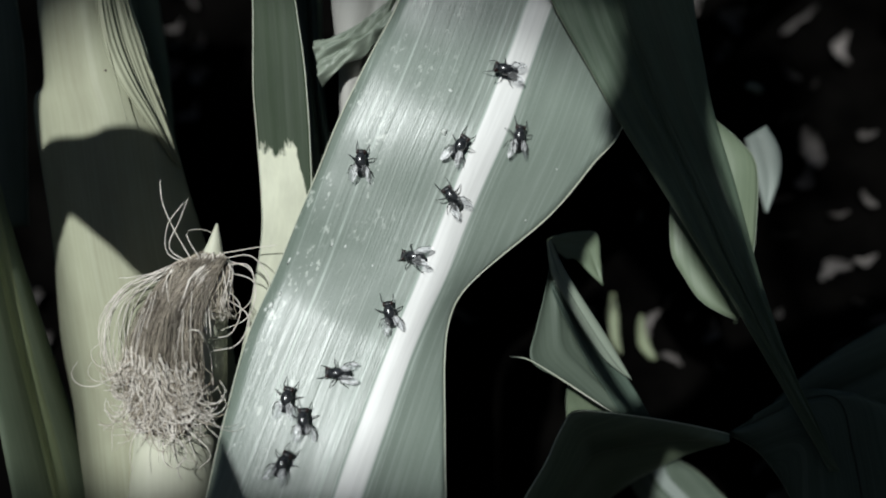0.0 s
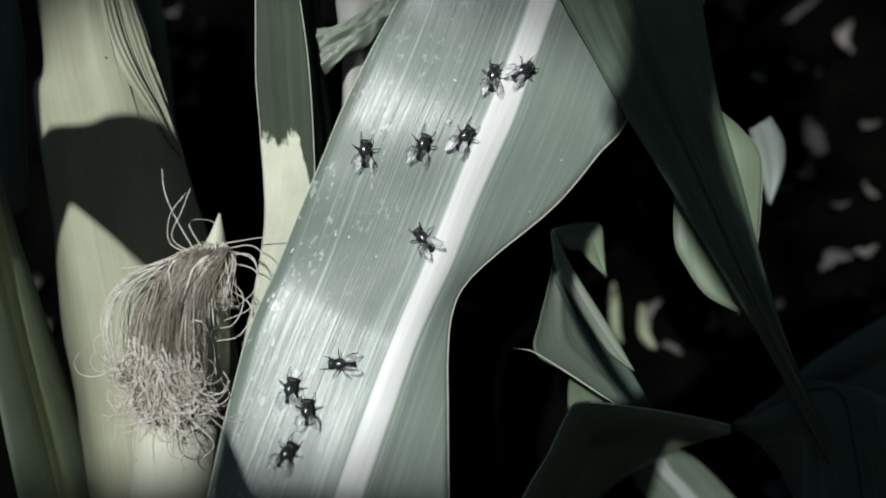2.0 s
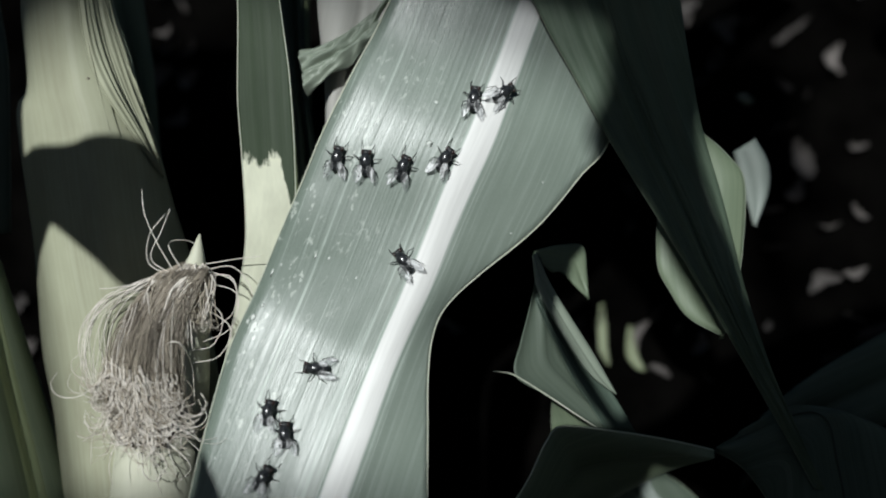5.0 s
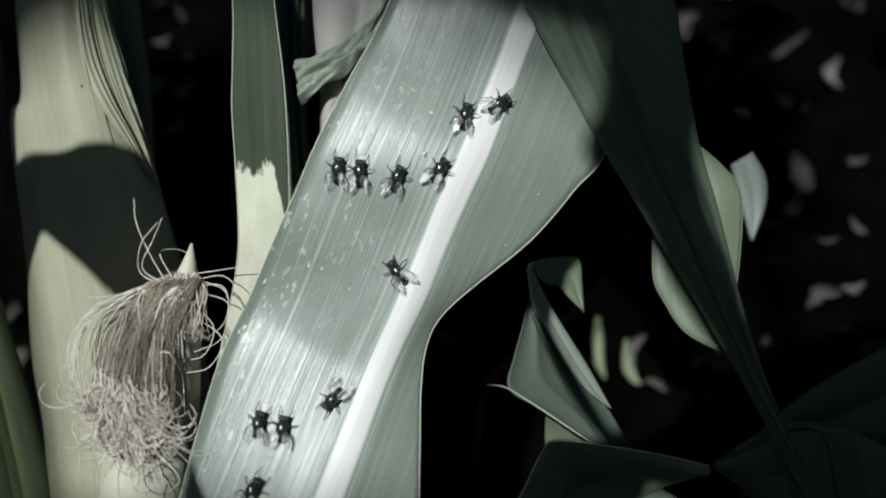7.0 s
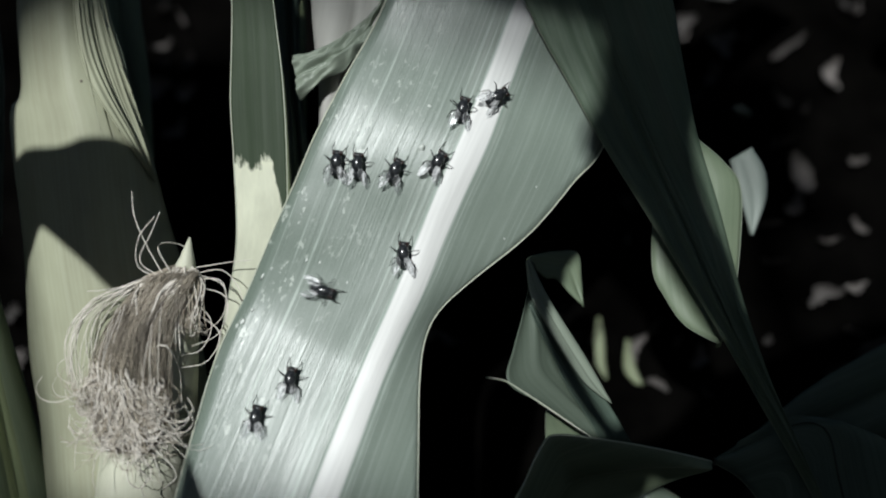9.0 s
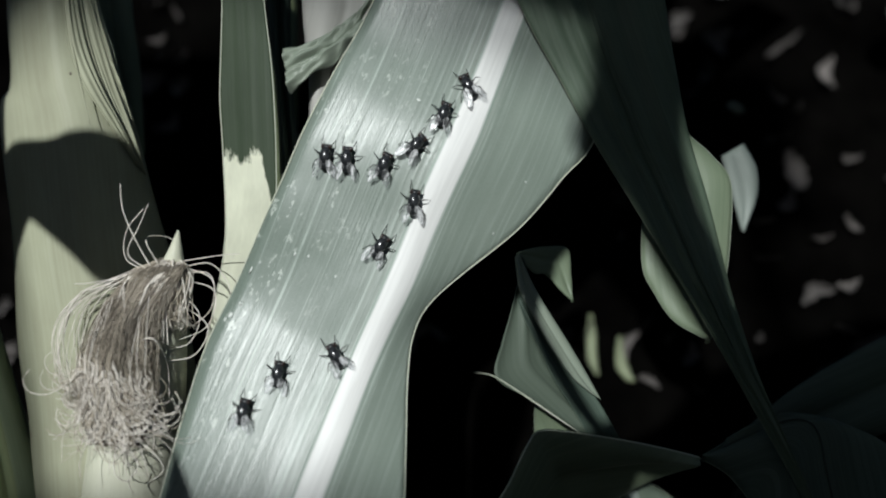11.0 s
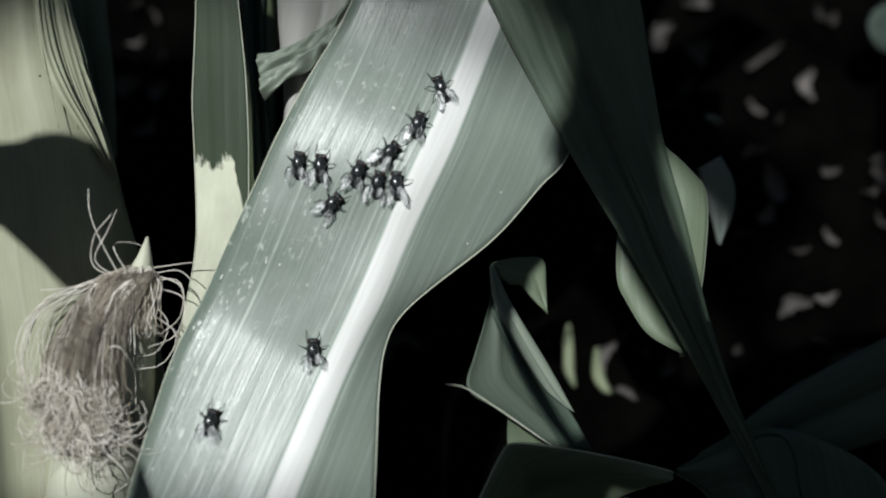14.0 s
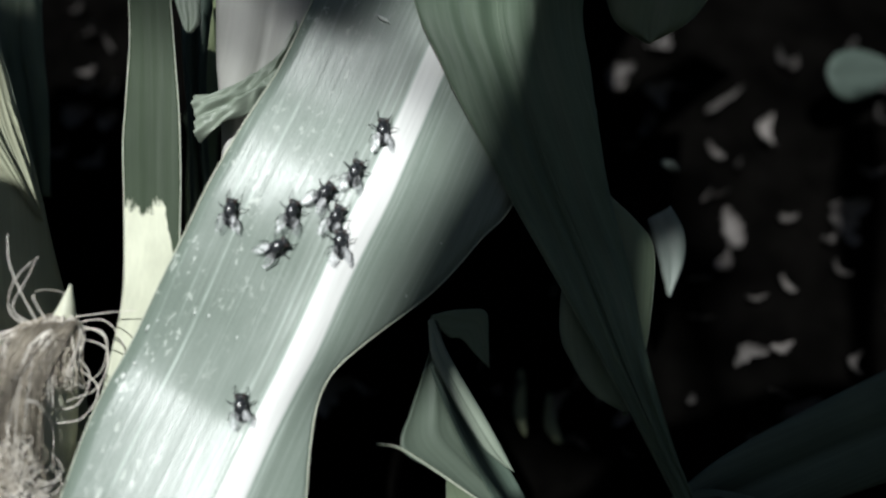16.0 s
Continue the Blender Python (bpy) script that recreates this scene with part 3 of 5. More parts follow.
        pts = [jit(between((-0.0851, -0.0212, 0.4874), (-0.0701, -0.0181, 0.4902), k), 0.001), jit(between((-0.0875, -0.0302, 0.4765), (-0.0703, -0.0291, 0.4765), k), 0.001), jit(between((-0.0877, -0.0364, 0.4661), (-0.0696, -0.0370, 0.4631), k), 0.0012)]
        silk_strand(bm, pts, random.uniform(0.0001, 0.00018), 10)
    for pts in ([(-0.0724, -0.0126, 0.4930), (-0.0779, -0.0103, 0.5037), (-0.0817, -0.0071, 0.5118), (-0.0828, -0.0036, 0.5183)],
                [(-0.0724, -0.0126, 0.4930), (-0.0795, -0.0129, 0.4991), (-0.0766, -0.0086, 0.5068), (-0.0743, -0.0052, 0.5128)],
                [(-0.0715, -0.0126, 0.4930), (-0.0802, -0.0129, 0.4970), (-0.0800, -0.0104, 0.5057), (-0.0752, -0.0069, 0.5120)],
                [(-0.0707, -0.0117, 0.4946), (-0.0743, -0.0104, 0.5035), (-0.0695, -0.0032, 0.5003), (-0.0670, -0.0054, 0.4954)],
                [(-0.0670, -0.0062, 0.4938), (-0.0605, -0.0058, 0.4950), (-0.0542, -0.0051, 0.4961), (-0.0475, -0.0041, 0.4967)],
                [(-0.0660, -0.0071, 0.4922), (-0.0567, -0.0067, 0.4940), (-0.0511, -0.0090, 0.4896), (-0.0496, -0.0108, 0.4855)],
                [(-0.0656, -0.0080, 0.4906), (-0.0565, -0.0085, 0.4912), (-0.0541, -0.0128, 0.4833), (-0.0563, -0.0175, 0.4744)],
                [(-0.0655, -0.0088, 0.4890), (-0.0545, -0.0110, 0.4865), (-0.0560, -0.0165, 0.4770), (-0.0646, -0.0189, 0.4728)],
                [(-0.0667, -0.0106, 0.4858), (-0.0588, -0.0149, 0.4801), (-0.0612, -0.0195, 0.4723), (-0.0681, -0.0203, 0.4703)],
                [(-0.0666, -0.0124, 0.4826), (-0.0560, -0.0165, 0.4770), (-0.0593, -0.0210, 0.4690), (-0.0675, -0.0222, 0.4668)],
                [(-0.0804, -0.0138, 0.4913), (-0.0880, -0.0174, 0.4915), (-0.0919, -0.0178, 0.4908), (-0.0951, -0.0180, 0.4907)],
                [(-0.0751, -0.0127, 0.4930), (-0.0906, -0.0185, 0.4896), (-0.0977, -0.0247, 0.4807), (-0.0990, -0.0307, 0.4677)],
                [(-0.0751, -0.0127, 0.4930), (-0.0923, -0.0202, 0.4864), (-0.0980, -0.0281, 0.4767), (-0.0938, -0.0356, 0.4607)],
                [(-0.0751, -0.0127, 0.4930), (-0.0940, -0.0199, 0.4872), (-0.0998, -0.0277, 0.4774), (-0.0972, -0.0323, 0.4668)],
                [(-0.0738, -0.0263, 0.4765), (-0.0684, -0.0282, 0.4791), (-0.0679, -0.0228, 0.4666), (-0.0665, -0.0282, 0.4560)],
                [(-0.0651, -0.0068, 0.4931), (-0.0626, -0.0117, 0.4866), (-0.0659, -0.0162, 0.4785), (-0.0695, -0.0186, 0.4735)],
                [(-0.0641, -0.0072, 0.4923), (-0.0555, -0.0095, 0.4898), (-0.0552, -0.0139, 0.4818), (-0.0606, -0.0165, 0.4768)],
                [(-0.0776, -0.0401, 0.4495), (-0.0717, -0.0441, 0.4441), (-0.0746, -0.0460, 0.4387), (-0.0736, -0.0469, 0.4349)],
                [(-0.0793, -0.0411, 0.4479), (-0.0787, -0.0456, 0.4417), (-0.0751, -0.0460, 0.4387), (-0.0738, -0.0437, 0.4408)],
                [(-0.0723, -0.0399, 0.4496), (-0.0660, -0.0423, 0.4451), (-0.0652, -0.0425, 0.4405), (-0.0694, -0.0436, 0.4366)]):
        silk_strand(bm, pts, 0.00024, 14)
    part("silk_strand", bm, M_SILK, plant, "stray pale curling hairs of silk")


def build_ear_plant():
    plant = plant_at("maize plant with a pale husked ear and dry tangled silk", -0.075, -0.05)
    leaf("ear_husk", plant,
         [(-0.1368, 0.0600, 0.5890), (-0.1358, 0.0452, 0.5619), (-0.1328, 0.0323, 0.5383), (-0.1357, 0.0270, 0.5290), (-0.1281, 0.0064, 0.4910), (-0.1249, -0.0086, 0.4595), (-0.1190, -0.0227, 0.4317), (-0.1144, -0.0498, 0.3823)],
         [(-0.1129, 0.0609, 0.5894), (-0.1057, 0.0463, 0.5625), (-0.1009, 0.0409, 0.5524), (-0.0901, 0.0288, 0.5257), (-0.0839, 0.0210, 0.5028), (-0.0725, 0.0060, 0.4708), (-0.0654, -0.0110, 0.4395), (-0.0676, -0.0434, 0.3768)],
         [(-0.1143, 0.0434, 0.5909), (-0.1124, 0.0295, 0.5655), (-0.1080, 0.0175, 0.5433), (-0.1039, 0.0111, 0.5315), (-0.0982, -0.0049, 0.4981), (-0.0919, -0.0180, 0.4676), (-0.0880, -0.0306, 0.4404), (-0.0818, -0.0545, 0.3905)],
         M_HUSK, None, "", "pale green husk around the ear", sag=0.004, nv=70, crease=0.0003, nu=14)
    # dry creased fold down the husk's side
    for k in (0, 2, 5):
        s = k / 5
        bm = bmesh.new()
        uvl = bm.loops.layers.uv.new("UVMap")
        pts = [between((-0.1059, 0.0268, 0.5618), (-0.1018, 0.0349, 0.5665), s), between((-0.1028, 0.0208, 0.5517), (-0.0982, 0.0309, 0.5548), s), between((-0.0996, 0.0157, 0.5422), (-0.0927, 0.0268, 0.5429), s), between((-0.0962, 0.0104, 0.5320), (-0.0881, 0.0231, 0.5277), s)]
        line = curve_points(pts, 16)
        tube(bm, line, [(0.00018 + 0.00010 * (k % 3)) * math.sin(math.pi * (i + 0.6) / 17) * (1 + 0.4 * math.sin(i * (1.3 + 0.4 * k))) + 0.00006 for i in range(17)], 6, uvl)
        part("husk_fold", bm, M_HUSK, plant, "dry crease of the husk")
    leaf("husk_fold", plant,
         [(-0.1085, 0.0323, 0.5720), (-0.1064, 0.0259, 0.5611), (-0.1035, 0.0206, 0.5517), (-0.0985, 0.0165, 0.5423), (-0.0928, 0.0160, 0.5310), (-0.0868, 0.0190, 0.5150)],
         [(-0.1026, 0.0423, 0.5706), (-0.0996, 0.0370, 0.5607), (-0.0953, 0.0318, 0.5500), (-0.0921, 0.0275, 0.5389), (-0.0881, 0.0231, 0.5256), (-0.0856, 0.0201, 0.5117)],
         None, M_HUSK, None, "r", "dry wrinkled flap of the husk", sag=0.0012, crease=0.0007, nv=80, nu=30, folds=(8, 26), seed=9)
    # the small ear's pointed tip, under its silk
    bm = bmesh.new()
    tube(bm, curve_points([(-0.0867, -0.0535, 0.3801), (-0.0800, -0.0210, 0.4471), (-0.0732, -0.0111, 0.4771), (-0.0685, -0.0073, 0.4922), (-0.0668, -0.0034, 0.5034)], 20),
         [min(0.014, 0.0165 * (1 - (i / 20) ** 3.4) ** 1.15) + 0.0003 for i in range(21)], 12, bm.loops.layers.uv.new("UVMap"))
    part("ear_tip", bm, M_HUSK_PALE, plant, "pointed pale tip of the ear")
    for spot in ((-0.1127, 0.0164, 0.5420), (-0.1118, 0.0155, 0.5405), (-0.1049, 0.0175, 0.5453)):
        bm = bmesh.new()
        bmesh.ops.create_icosphere(bm, subdivisions=1, radius=0.0006, matrix=Matrix.Translation(Vector(spot) + Vector((0, 0.0028, 0))))
        part("spot", bm, M_SILK_MASS, plant, "dark spot on the husk")
    build_silk(plant)
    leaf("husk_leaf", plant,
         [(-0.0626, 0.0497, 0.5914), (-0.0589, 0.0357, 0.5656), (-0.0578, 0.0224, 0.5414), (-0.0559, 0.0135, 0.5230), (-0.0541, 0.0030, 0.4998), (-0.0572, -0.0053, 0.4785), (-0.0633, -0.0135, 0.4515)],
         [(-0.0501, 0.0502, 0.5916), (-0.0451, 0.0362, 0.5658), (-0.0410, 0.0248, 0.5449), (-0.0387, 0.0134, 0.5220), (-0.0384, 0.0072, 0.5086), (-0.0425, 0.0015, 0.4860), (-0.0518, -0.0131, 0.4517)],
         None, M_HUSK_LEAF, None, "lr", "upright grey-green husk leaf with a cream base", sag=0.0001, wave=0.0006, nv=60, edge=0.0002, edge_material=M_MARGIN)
    leaf("leaf", plant,
         [(-0.1541, 0.0166, 0.5567), (-0.1456, -0.0035, 0.5196), (-0.1399, -0.0220, 0.4856), (-0.1312, -0.0414, 0.4479), (-0.1204, -0.0647, 0.3988)],
         [(-0.1485, 0.0163, 0.5349), (-0.1425, 0.0080, 0.5065), (-0.1349, -0.0020, 0.4773), (-0.1239, -0.0156, 0.4424), (-0.1146, -0.0271, 0.4142), (-0.1017, -0.0469, 0.3754)],
         None, M_LEAF_SIDE, (0.0042, 0.0036, M_STALK), "r", "upright green leaf with a yellowish stripe", sag=0.002, rib_height=0.0003)
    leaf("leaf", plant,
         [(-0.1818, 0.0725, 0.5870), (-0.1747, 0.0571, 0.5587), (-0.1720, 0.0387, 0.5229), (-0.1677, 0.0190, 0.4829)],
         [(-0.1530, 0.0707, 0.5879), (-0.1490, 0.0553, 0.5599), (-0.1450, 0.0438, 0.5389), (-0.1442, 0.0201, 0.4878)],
         None, M_LEAF_SHADED, None, "r", "leaf behind the ear, shade in its dark colour", sag=0.002)
    leaf("leaf", plant,
         [(-0.1259, 0.0855, 0.5870), (-0.1196, 0.0696, 0.5577), (-0.1130, 0.0597, 0.5373), (-0.1033, 0.0467, 0.5090)],
         [(-0.1087, 0.0862, 0.5873), (-0.1039, 0.0702, 0.5580), (-0.0999, 0.0602, 0.5375), (-0.0969, 0.0469, 0.5091)],
         None, M_LEAF_SIDE, None, "r", "narrow pale green leaf", sag=0.002)
    stalk(plant, [plant.location + Vector((0, 0, -0.02)), (-0.08, -0.03, 0.36), (-0.0838, -0.0432, 0.3903)], 0.013, 0.011)
    hold(plant)
    return plant


P_EAR = build_ear_plant()


# ---- the torn leaves behind the flies' leaf ----
def build_back_plant():
    plant = plant_at("maize plant with a torn crumpled leaf end", -0.05, 0.09)
    leaf("leaf", plant,
         [(-0.0379, 0.0594, 0.5910), (-0.0348, 0.0449, 0.5644), (-0.0336, 0.0414, 0.5540), (-0.0323, 0.0380, 0.5394), (-0.0325, 0.0324, 0.5168), (-0.0343, 0.0214, 0.4865)],
         [(0.0029, 0.0609, 0.5917), (-0.0037, 0.0460, 0.5650), (-0.0119, 0.0412, 0.5546), (-0.0183, 0.0347, 0.5369), (-0.0240, 0.0270, 0.5107), (-0.0282, 0.0217, 0.4866)],
         None, M_SHEATH, None, "", "pale leaf sheath", sag=0.003)
    leaf("torn_leaf", plant,
         [(-0.0096, 0.0477, 0.5768), (-0.0150, 0.0438, 0.5659), (-0.0224, 0.0424, 0.5596), (-0.0312, 0.0373, 0.5550), (-0.0399, 0.0359, 0.5529)],
         [(-0.0075, 0.0436, 0.5652), (-0.0146, 0.0389, 0.5569), (-0.0215, 0.0330, 0.5508), (-0.0295, 0.0292, 0.5464), (-0.0366, 0.0269, 0.5406)],
         None, M_LEAF_TORN, None, "", "crumpled torn leaf end", sag=0.002, wave=0.003, crease=0.0022, nv=90, nu=20, folds=(3.2, 190), seed=2)
    leaf("torn_leaf", plant,
         [(-0.0486, 0.0470, 0.5897), (-0.0462, 0.0424, 0.5813), (-0.0439, 0.0396, 0.5763), (-0.0423, 0.0378, 0.5730), (-0.0408, 0.0371, 0.5717)],
         [(-0.0396, 0.0474, 0.5904), (-0.0383, 0.0427, 0.5819), (-0.0379, 0.0401, 0.5772), (-0.0381, 0.0384, 0.5741), (-0.0399, 0.0371, 0.5717)],
         None, M_LEAF_TORN, None, "", "torn leaf end hanging down", sag=0.0008, crease=0.0008, nv=40, nu=10, folds=(3, 60), seed=5)
    leaf("leaf", plant,
         [(-0.0541, 0.0719, 0.5896), (-0.0497, 0.0567, 0.5618), (-0.0456, 0.0454, 0.5369), (-0.0428, 0.0328, 0.5077), (-0.0413, 0.0256, 0.4841)],
         [(-0.0416, 0.0748, 0.5898), (-0.0421, 0.0593, 0.5617), (-0.0398, 0.0468, 0.5368), (-0.0352, 0.0342, 0.5075), (-0.0340, 0.0259, 0.4842)],
         None, M_LEAF_SHADED, None, "l", "green leaf, shade in its dark colour", sag=0.003)
    stalk(plant, [plant.location + Vector((0, 0, -0.02)), (-0.0490, 0.0600, 0.4828), (-0.0520, 0.1000, 0.5889)], 0.006, 0.005)
    hold(plant)
    return plant


P_BACK = build_back_plant()


# ---- hanging leaves beside the flies' leaf ----
def build_side_plant():
    plant = plant_at("maize plant with shaded hanging and curling leaves", 0.34, 0.0)
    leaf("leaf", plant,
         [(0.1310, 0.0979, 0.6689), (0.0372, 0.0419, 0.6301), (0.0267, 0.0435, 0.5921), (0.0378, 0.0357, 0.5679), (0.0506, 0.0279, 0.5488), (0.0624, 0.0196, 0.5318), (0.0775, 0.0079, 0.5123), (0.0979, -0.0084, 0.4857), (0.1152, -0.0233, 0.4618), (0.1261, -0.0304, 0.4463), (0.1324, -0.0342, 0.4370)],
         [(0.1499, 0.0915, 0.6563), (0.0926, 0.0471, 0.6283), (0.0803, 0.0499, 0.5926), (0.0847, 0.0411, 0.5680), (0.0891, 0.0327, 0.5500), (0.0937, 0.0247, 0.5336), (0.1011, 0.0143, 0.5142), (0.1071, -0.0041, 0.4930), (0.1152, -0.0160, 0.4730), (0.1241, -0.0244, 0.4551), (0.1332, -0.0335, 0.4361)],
         None, M_LEAF_HANG, (0.0014, 0.0004, M_LEAF_HANG), "l", "hanging leaf tapering to its tip, shade in its colour", sag=0.0022, nv=90, nu=22, crease=0.0022, folds=(4.2, 2.5), seed=4)
    leaf("leaf", plant,
         [(0.0892, 0.0542, 0.5542), (0.0880, 0.0408, 0.5340), (0.0823, 0.0190, 0.5114), (0.0809, 0.0131, 0.5048), (0.0812, 0.0050, 0.4942), (0.0847, 0.0011, 0.4882), (0.0914, -0.0045, 0.4807), (0.1025, -0.0077, 0.4760)],
         [(0.0904, 0.0542, 0.5542), (0.0921, 0.0370, 0.5353), (0.1037, 0.0295, 0.5253), (0.1102, 0.0245, 0.5179), (0.1101, 0.0128, 0.5007), (0.1075, 0.0019, 0.4851), (0.1035, -0.0061, 0.4740)],
         None, M_LEAF_SIDE, None, "lr", "broad leaf end behind the hanging leaf", sag=0.0015)
    leaf("leaf", plant,
         [(0.0865, 0.0796, 0.6130), (0.0886, 0.0704, 0.5962), (0.0933, 0.0642, 0.5826), (0.1048, 0.0620, 0.5758)],
         [(0.1282, 0.0835, 0.6137), (0.1273, 0.0741, 0.5967), (0.1200, 0.0670, 0.5843), (0.1061, 0.0624, 0.5756)],
         None, M_LEAF_SIDE, None, "lr", "green leaf end above the bank", sag=0.002, nv=24)
    leaf("curled_leaf", plant,
         [(0.0421, 0.0060, 0.4959), (0.0410, -0.0009, 0.4891), (0.0389, -0.0089, 0.4822), (0.0366, -0.0161, 0.4761), (0.0351, -0.0238, 0.4689), (0.0460, -0.0237, 0.4612), (0.0575, -0.0237, 0.4528), (0.0662, -0.0236, 0.4466)],
         [(0.0429, 0.0058, 0.4950), (0.0456, 0.0011, 0.4881), (0.0503, -0.0045, 0.4786), (0.0554, -0.0100, 0.4691), (0.0609, -0.0140, 0.4608), (0.0661, -0.0159, 0.4550), (0.0702, -0.0172, 0.4507), (0.0744, -0.0189, 0.4458)],
         None, M_LEAF_CURL, None, "", "curled leaf with a pale fold", sag=-0.0012)
    # Added strip; its dark colour stands for the shadow along the crease.
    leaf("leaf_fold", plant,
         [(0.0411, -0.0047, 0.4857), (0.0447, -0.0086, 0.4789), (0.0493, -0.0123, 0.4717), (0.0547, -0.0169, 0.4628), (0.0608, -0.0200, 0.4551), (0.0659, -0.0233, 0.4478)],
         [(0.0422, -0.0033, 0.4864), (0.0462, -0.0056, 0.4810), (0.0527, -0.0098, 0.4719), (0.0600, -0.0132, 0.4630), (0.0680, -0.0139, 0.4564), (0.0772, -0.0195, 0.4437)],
         None, M_LEAF_SHADED, None, "", "added inner fold strip, shade in its dark colour", sag=-0.0004, nv=24)
    leaf("leaf_fold", plant,
         [(0.0397, 0.0031, 0.4970), (0.0416, -0.0035, 0.4886), (0.0460, -0.0068, 0.4818), (0.0524, -0.0110, 0.4727), (0.0597, -0.0144, 0.4639), (0.0665, -0.0152, 0.4581)],
         [(0.0410, 0.0039, 0.4976), (0.0452, 0.0000, 0.4903), (0.0499, -0.0032, 0.4836), (0.0588, -0.0081, 0.4719), (0.0646, -0.0117, 0.4639), (0.0699, -0.0153, 0.4561)],
         None, M_LEAF_TORN, None, "", "pale folded edge", sag=0.0005, nv=24)
    leaf("leaf_fold", plant,
         [(0.0402, 0.0064, 0.4960), (0.0436, 0.0058, 0.4928), (0.0471, 0.0054, 0.4899), (0.0507, 0.0070, 0.4889), (0.0555, 0.0058, 0.4843), (0.0601, 0.0050, 0.4801)],
         [(0.0409, 0.0068, 0.4967), (0.0455, 0.0100, 0.4968), (0.0506, 0.0129, 0.4963), (0.0581, 0.0162, 0.4943), (0.0595, 0.0107, 0.4874), (0.0602, 0.0045, 0.4803)],
         None, M_LEAF_SIDE, None, "", "folded leaf corner", sag=0.0004, nv=30)
    bm = bmesh.new()
    tube(bm, curve_points([(0.0279, -0.0264, 0.4720), (0.0314, -0.0251, 0.4709), (0.0351, -0.0243, 0.4691), (0.0460, -0.0241, 0.4615), (0.0574, -0.0241, 0.4532), (0.0661, -0.0240, 0.4470)], 18), [0.0001 + 0.0002 * math.sin(math.pi * i / 19) for i in range(19)], 6, bm.loops.layers.uv.new("UVMap"))
    part("leaf_tip", bm, M_MARGIN, plant, "pale curling leaf tip")
    leaf("leaf", plant,
         [(0.0494, -0.0115, 0.4494), (0.0498, -0.0108, 0.4424), (0.0509, -0.0109, 0.4337), (0.0539, -0.0076, 0.4188)],
         [(0.0603, -0.0126, 0.4469), (0.0681, -0.0120, 0.4392), (0.0661, -0.0113, 0.4322), (0.0622, -0.0078, 0.4180)],
         None, M_LEAF_SIDE, None, "l", "pale leaf base", sag=0.001, nv=24)
    # Thicker, paler margin paints in this leaf's sunlit rim.
    leaf("curled_leaf", plant,
         [(0.0305, -0.0493, 0.4210), (0.0346, -0.0441, 0.4302), (0.0407, -0.0386, 0.4400), (0.0460, -0.0325, 0.4508), (0.0509, -0.0295, 0.4540), (0.0705, -0.0273, 0.4507), (0.0878, -0.0256, 0.4465), (0.1015, -0.0242, 0.4423)],
         [(0.0471, -0.0228, 0.3605), (0.0566, -0.0175, 0.3800), (0.0680, -0.0134, 0.3971), (0.0770, -0.0129, 0.4080), (0.0848, -0.0139, 0.4161), (0.0920, -0.0157, 0.4250), (0.0968, -0.0206, 0.4345), (0.1019, -0.0242, 0.4421)],
         None, M_LEAF_SIDE, None, "lr", "arching leaf folded over itself", sag=0.003, edge=0.00026, edge_material=M_MARGIN)
    leaf("leaf", plant,
         [(0.0824, -0.0027, 0.4055), (0.0788, -0.0054, 0.3987), (0.0869, -0.0093, 0.3871), (0.0994, -0.0180, 0.3707)],
         [(0.0935, -0.0002, 0.4094), (0.1047, -0.0024, 0.4029), (0.1170, -0.0059, 0.3918), (0.1404, -0.0164, 0.3713)],
         [(0.0873, -0.0020, 0.4085), (0.0908, -0.0049, 0.4011), (0.1009, -0.0087, 0.3915), (0.1184, -0.0179, 0.3718)],
         M_LEAF_CURL, (0.0024, 0.0036, M_LEAF_PALE), "r", "sunlit lower leaf with a pale midrib", sag=0.001, nv=24)
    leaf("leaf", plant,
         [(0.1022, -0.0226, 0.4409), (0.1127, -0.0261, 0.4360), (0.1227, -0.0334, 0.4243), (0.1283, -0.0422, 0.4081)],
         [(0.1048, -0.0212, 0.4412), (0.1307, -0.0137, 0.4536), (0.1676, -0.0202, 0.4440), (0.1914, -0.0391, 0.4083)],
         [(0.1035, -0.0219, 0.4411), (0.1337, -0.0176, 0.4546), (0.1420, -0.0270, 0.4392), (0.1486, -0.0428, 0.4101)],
         M_LEAF_SHADED, (0.0003, 0.0004, M_LEAF_DULL), "l", "large leaf, shade in its dark colour", sag=0.002)
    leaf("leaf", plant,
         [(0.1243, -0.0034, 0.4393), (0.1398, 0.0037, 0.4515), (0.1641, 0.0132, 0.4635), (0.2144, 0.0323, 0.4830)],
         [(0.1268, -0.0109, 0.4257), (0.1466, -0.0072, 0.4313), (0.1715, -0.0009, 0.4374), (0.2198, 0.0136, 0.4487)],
         None, M_LEAF_SHADED, None, "", "leaf with its deep shade put in the colour", sag=0.002)
    stalk(plant, [plant.location + Vector((0, 0, -0.02)), (0.335, 0.0, 0.6), (0.33, 0.0, 0.9)], 0.012, 0.010)
    hold(plant)
    return plant


P_SIDE = build_side_plant()


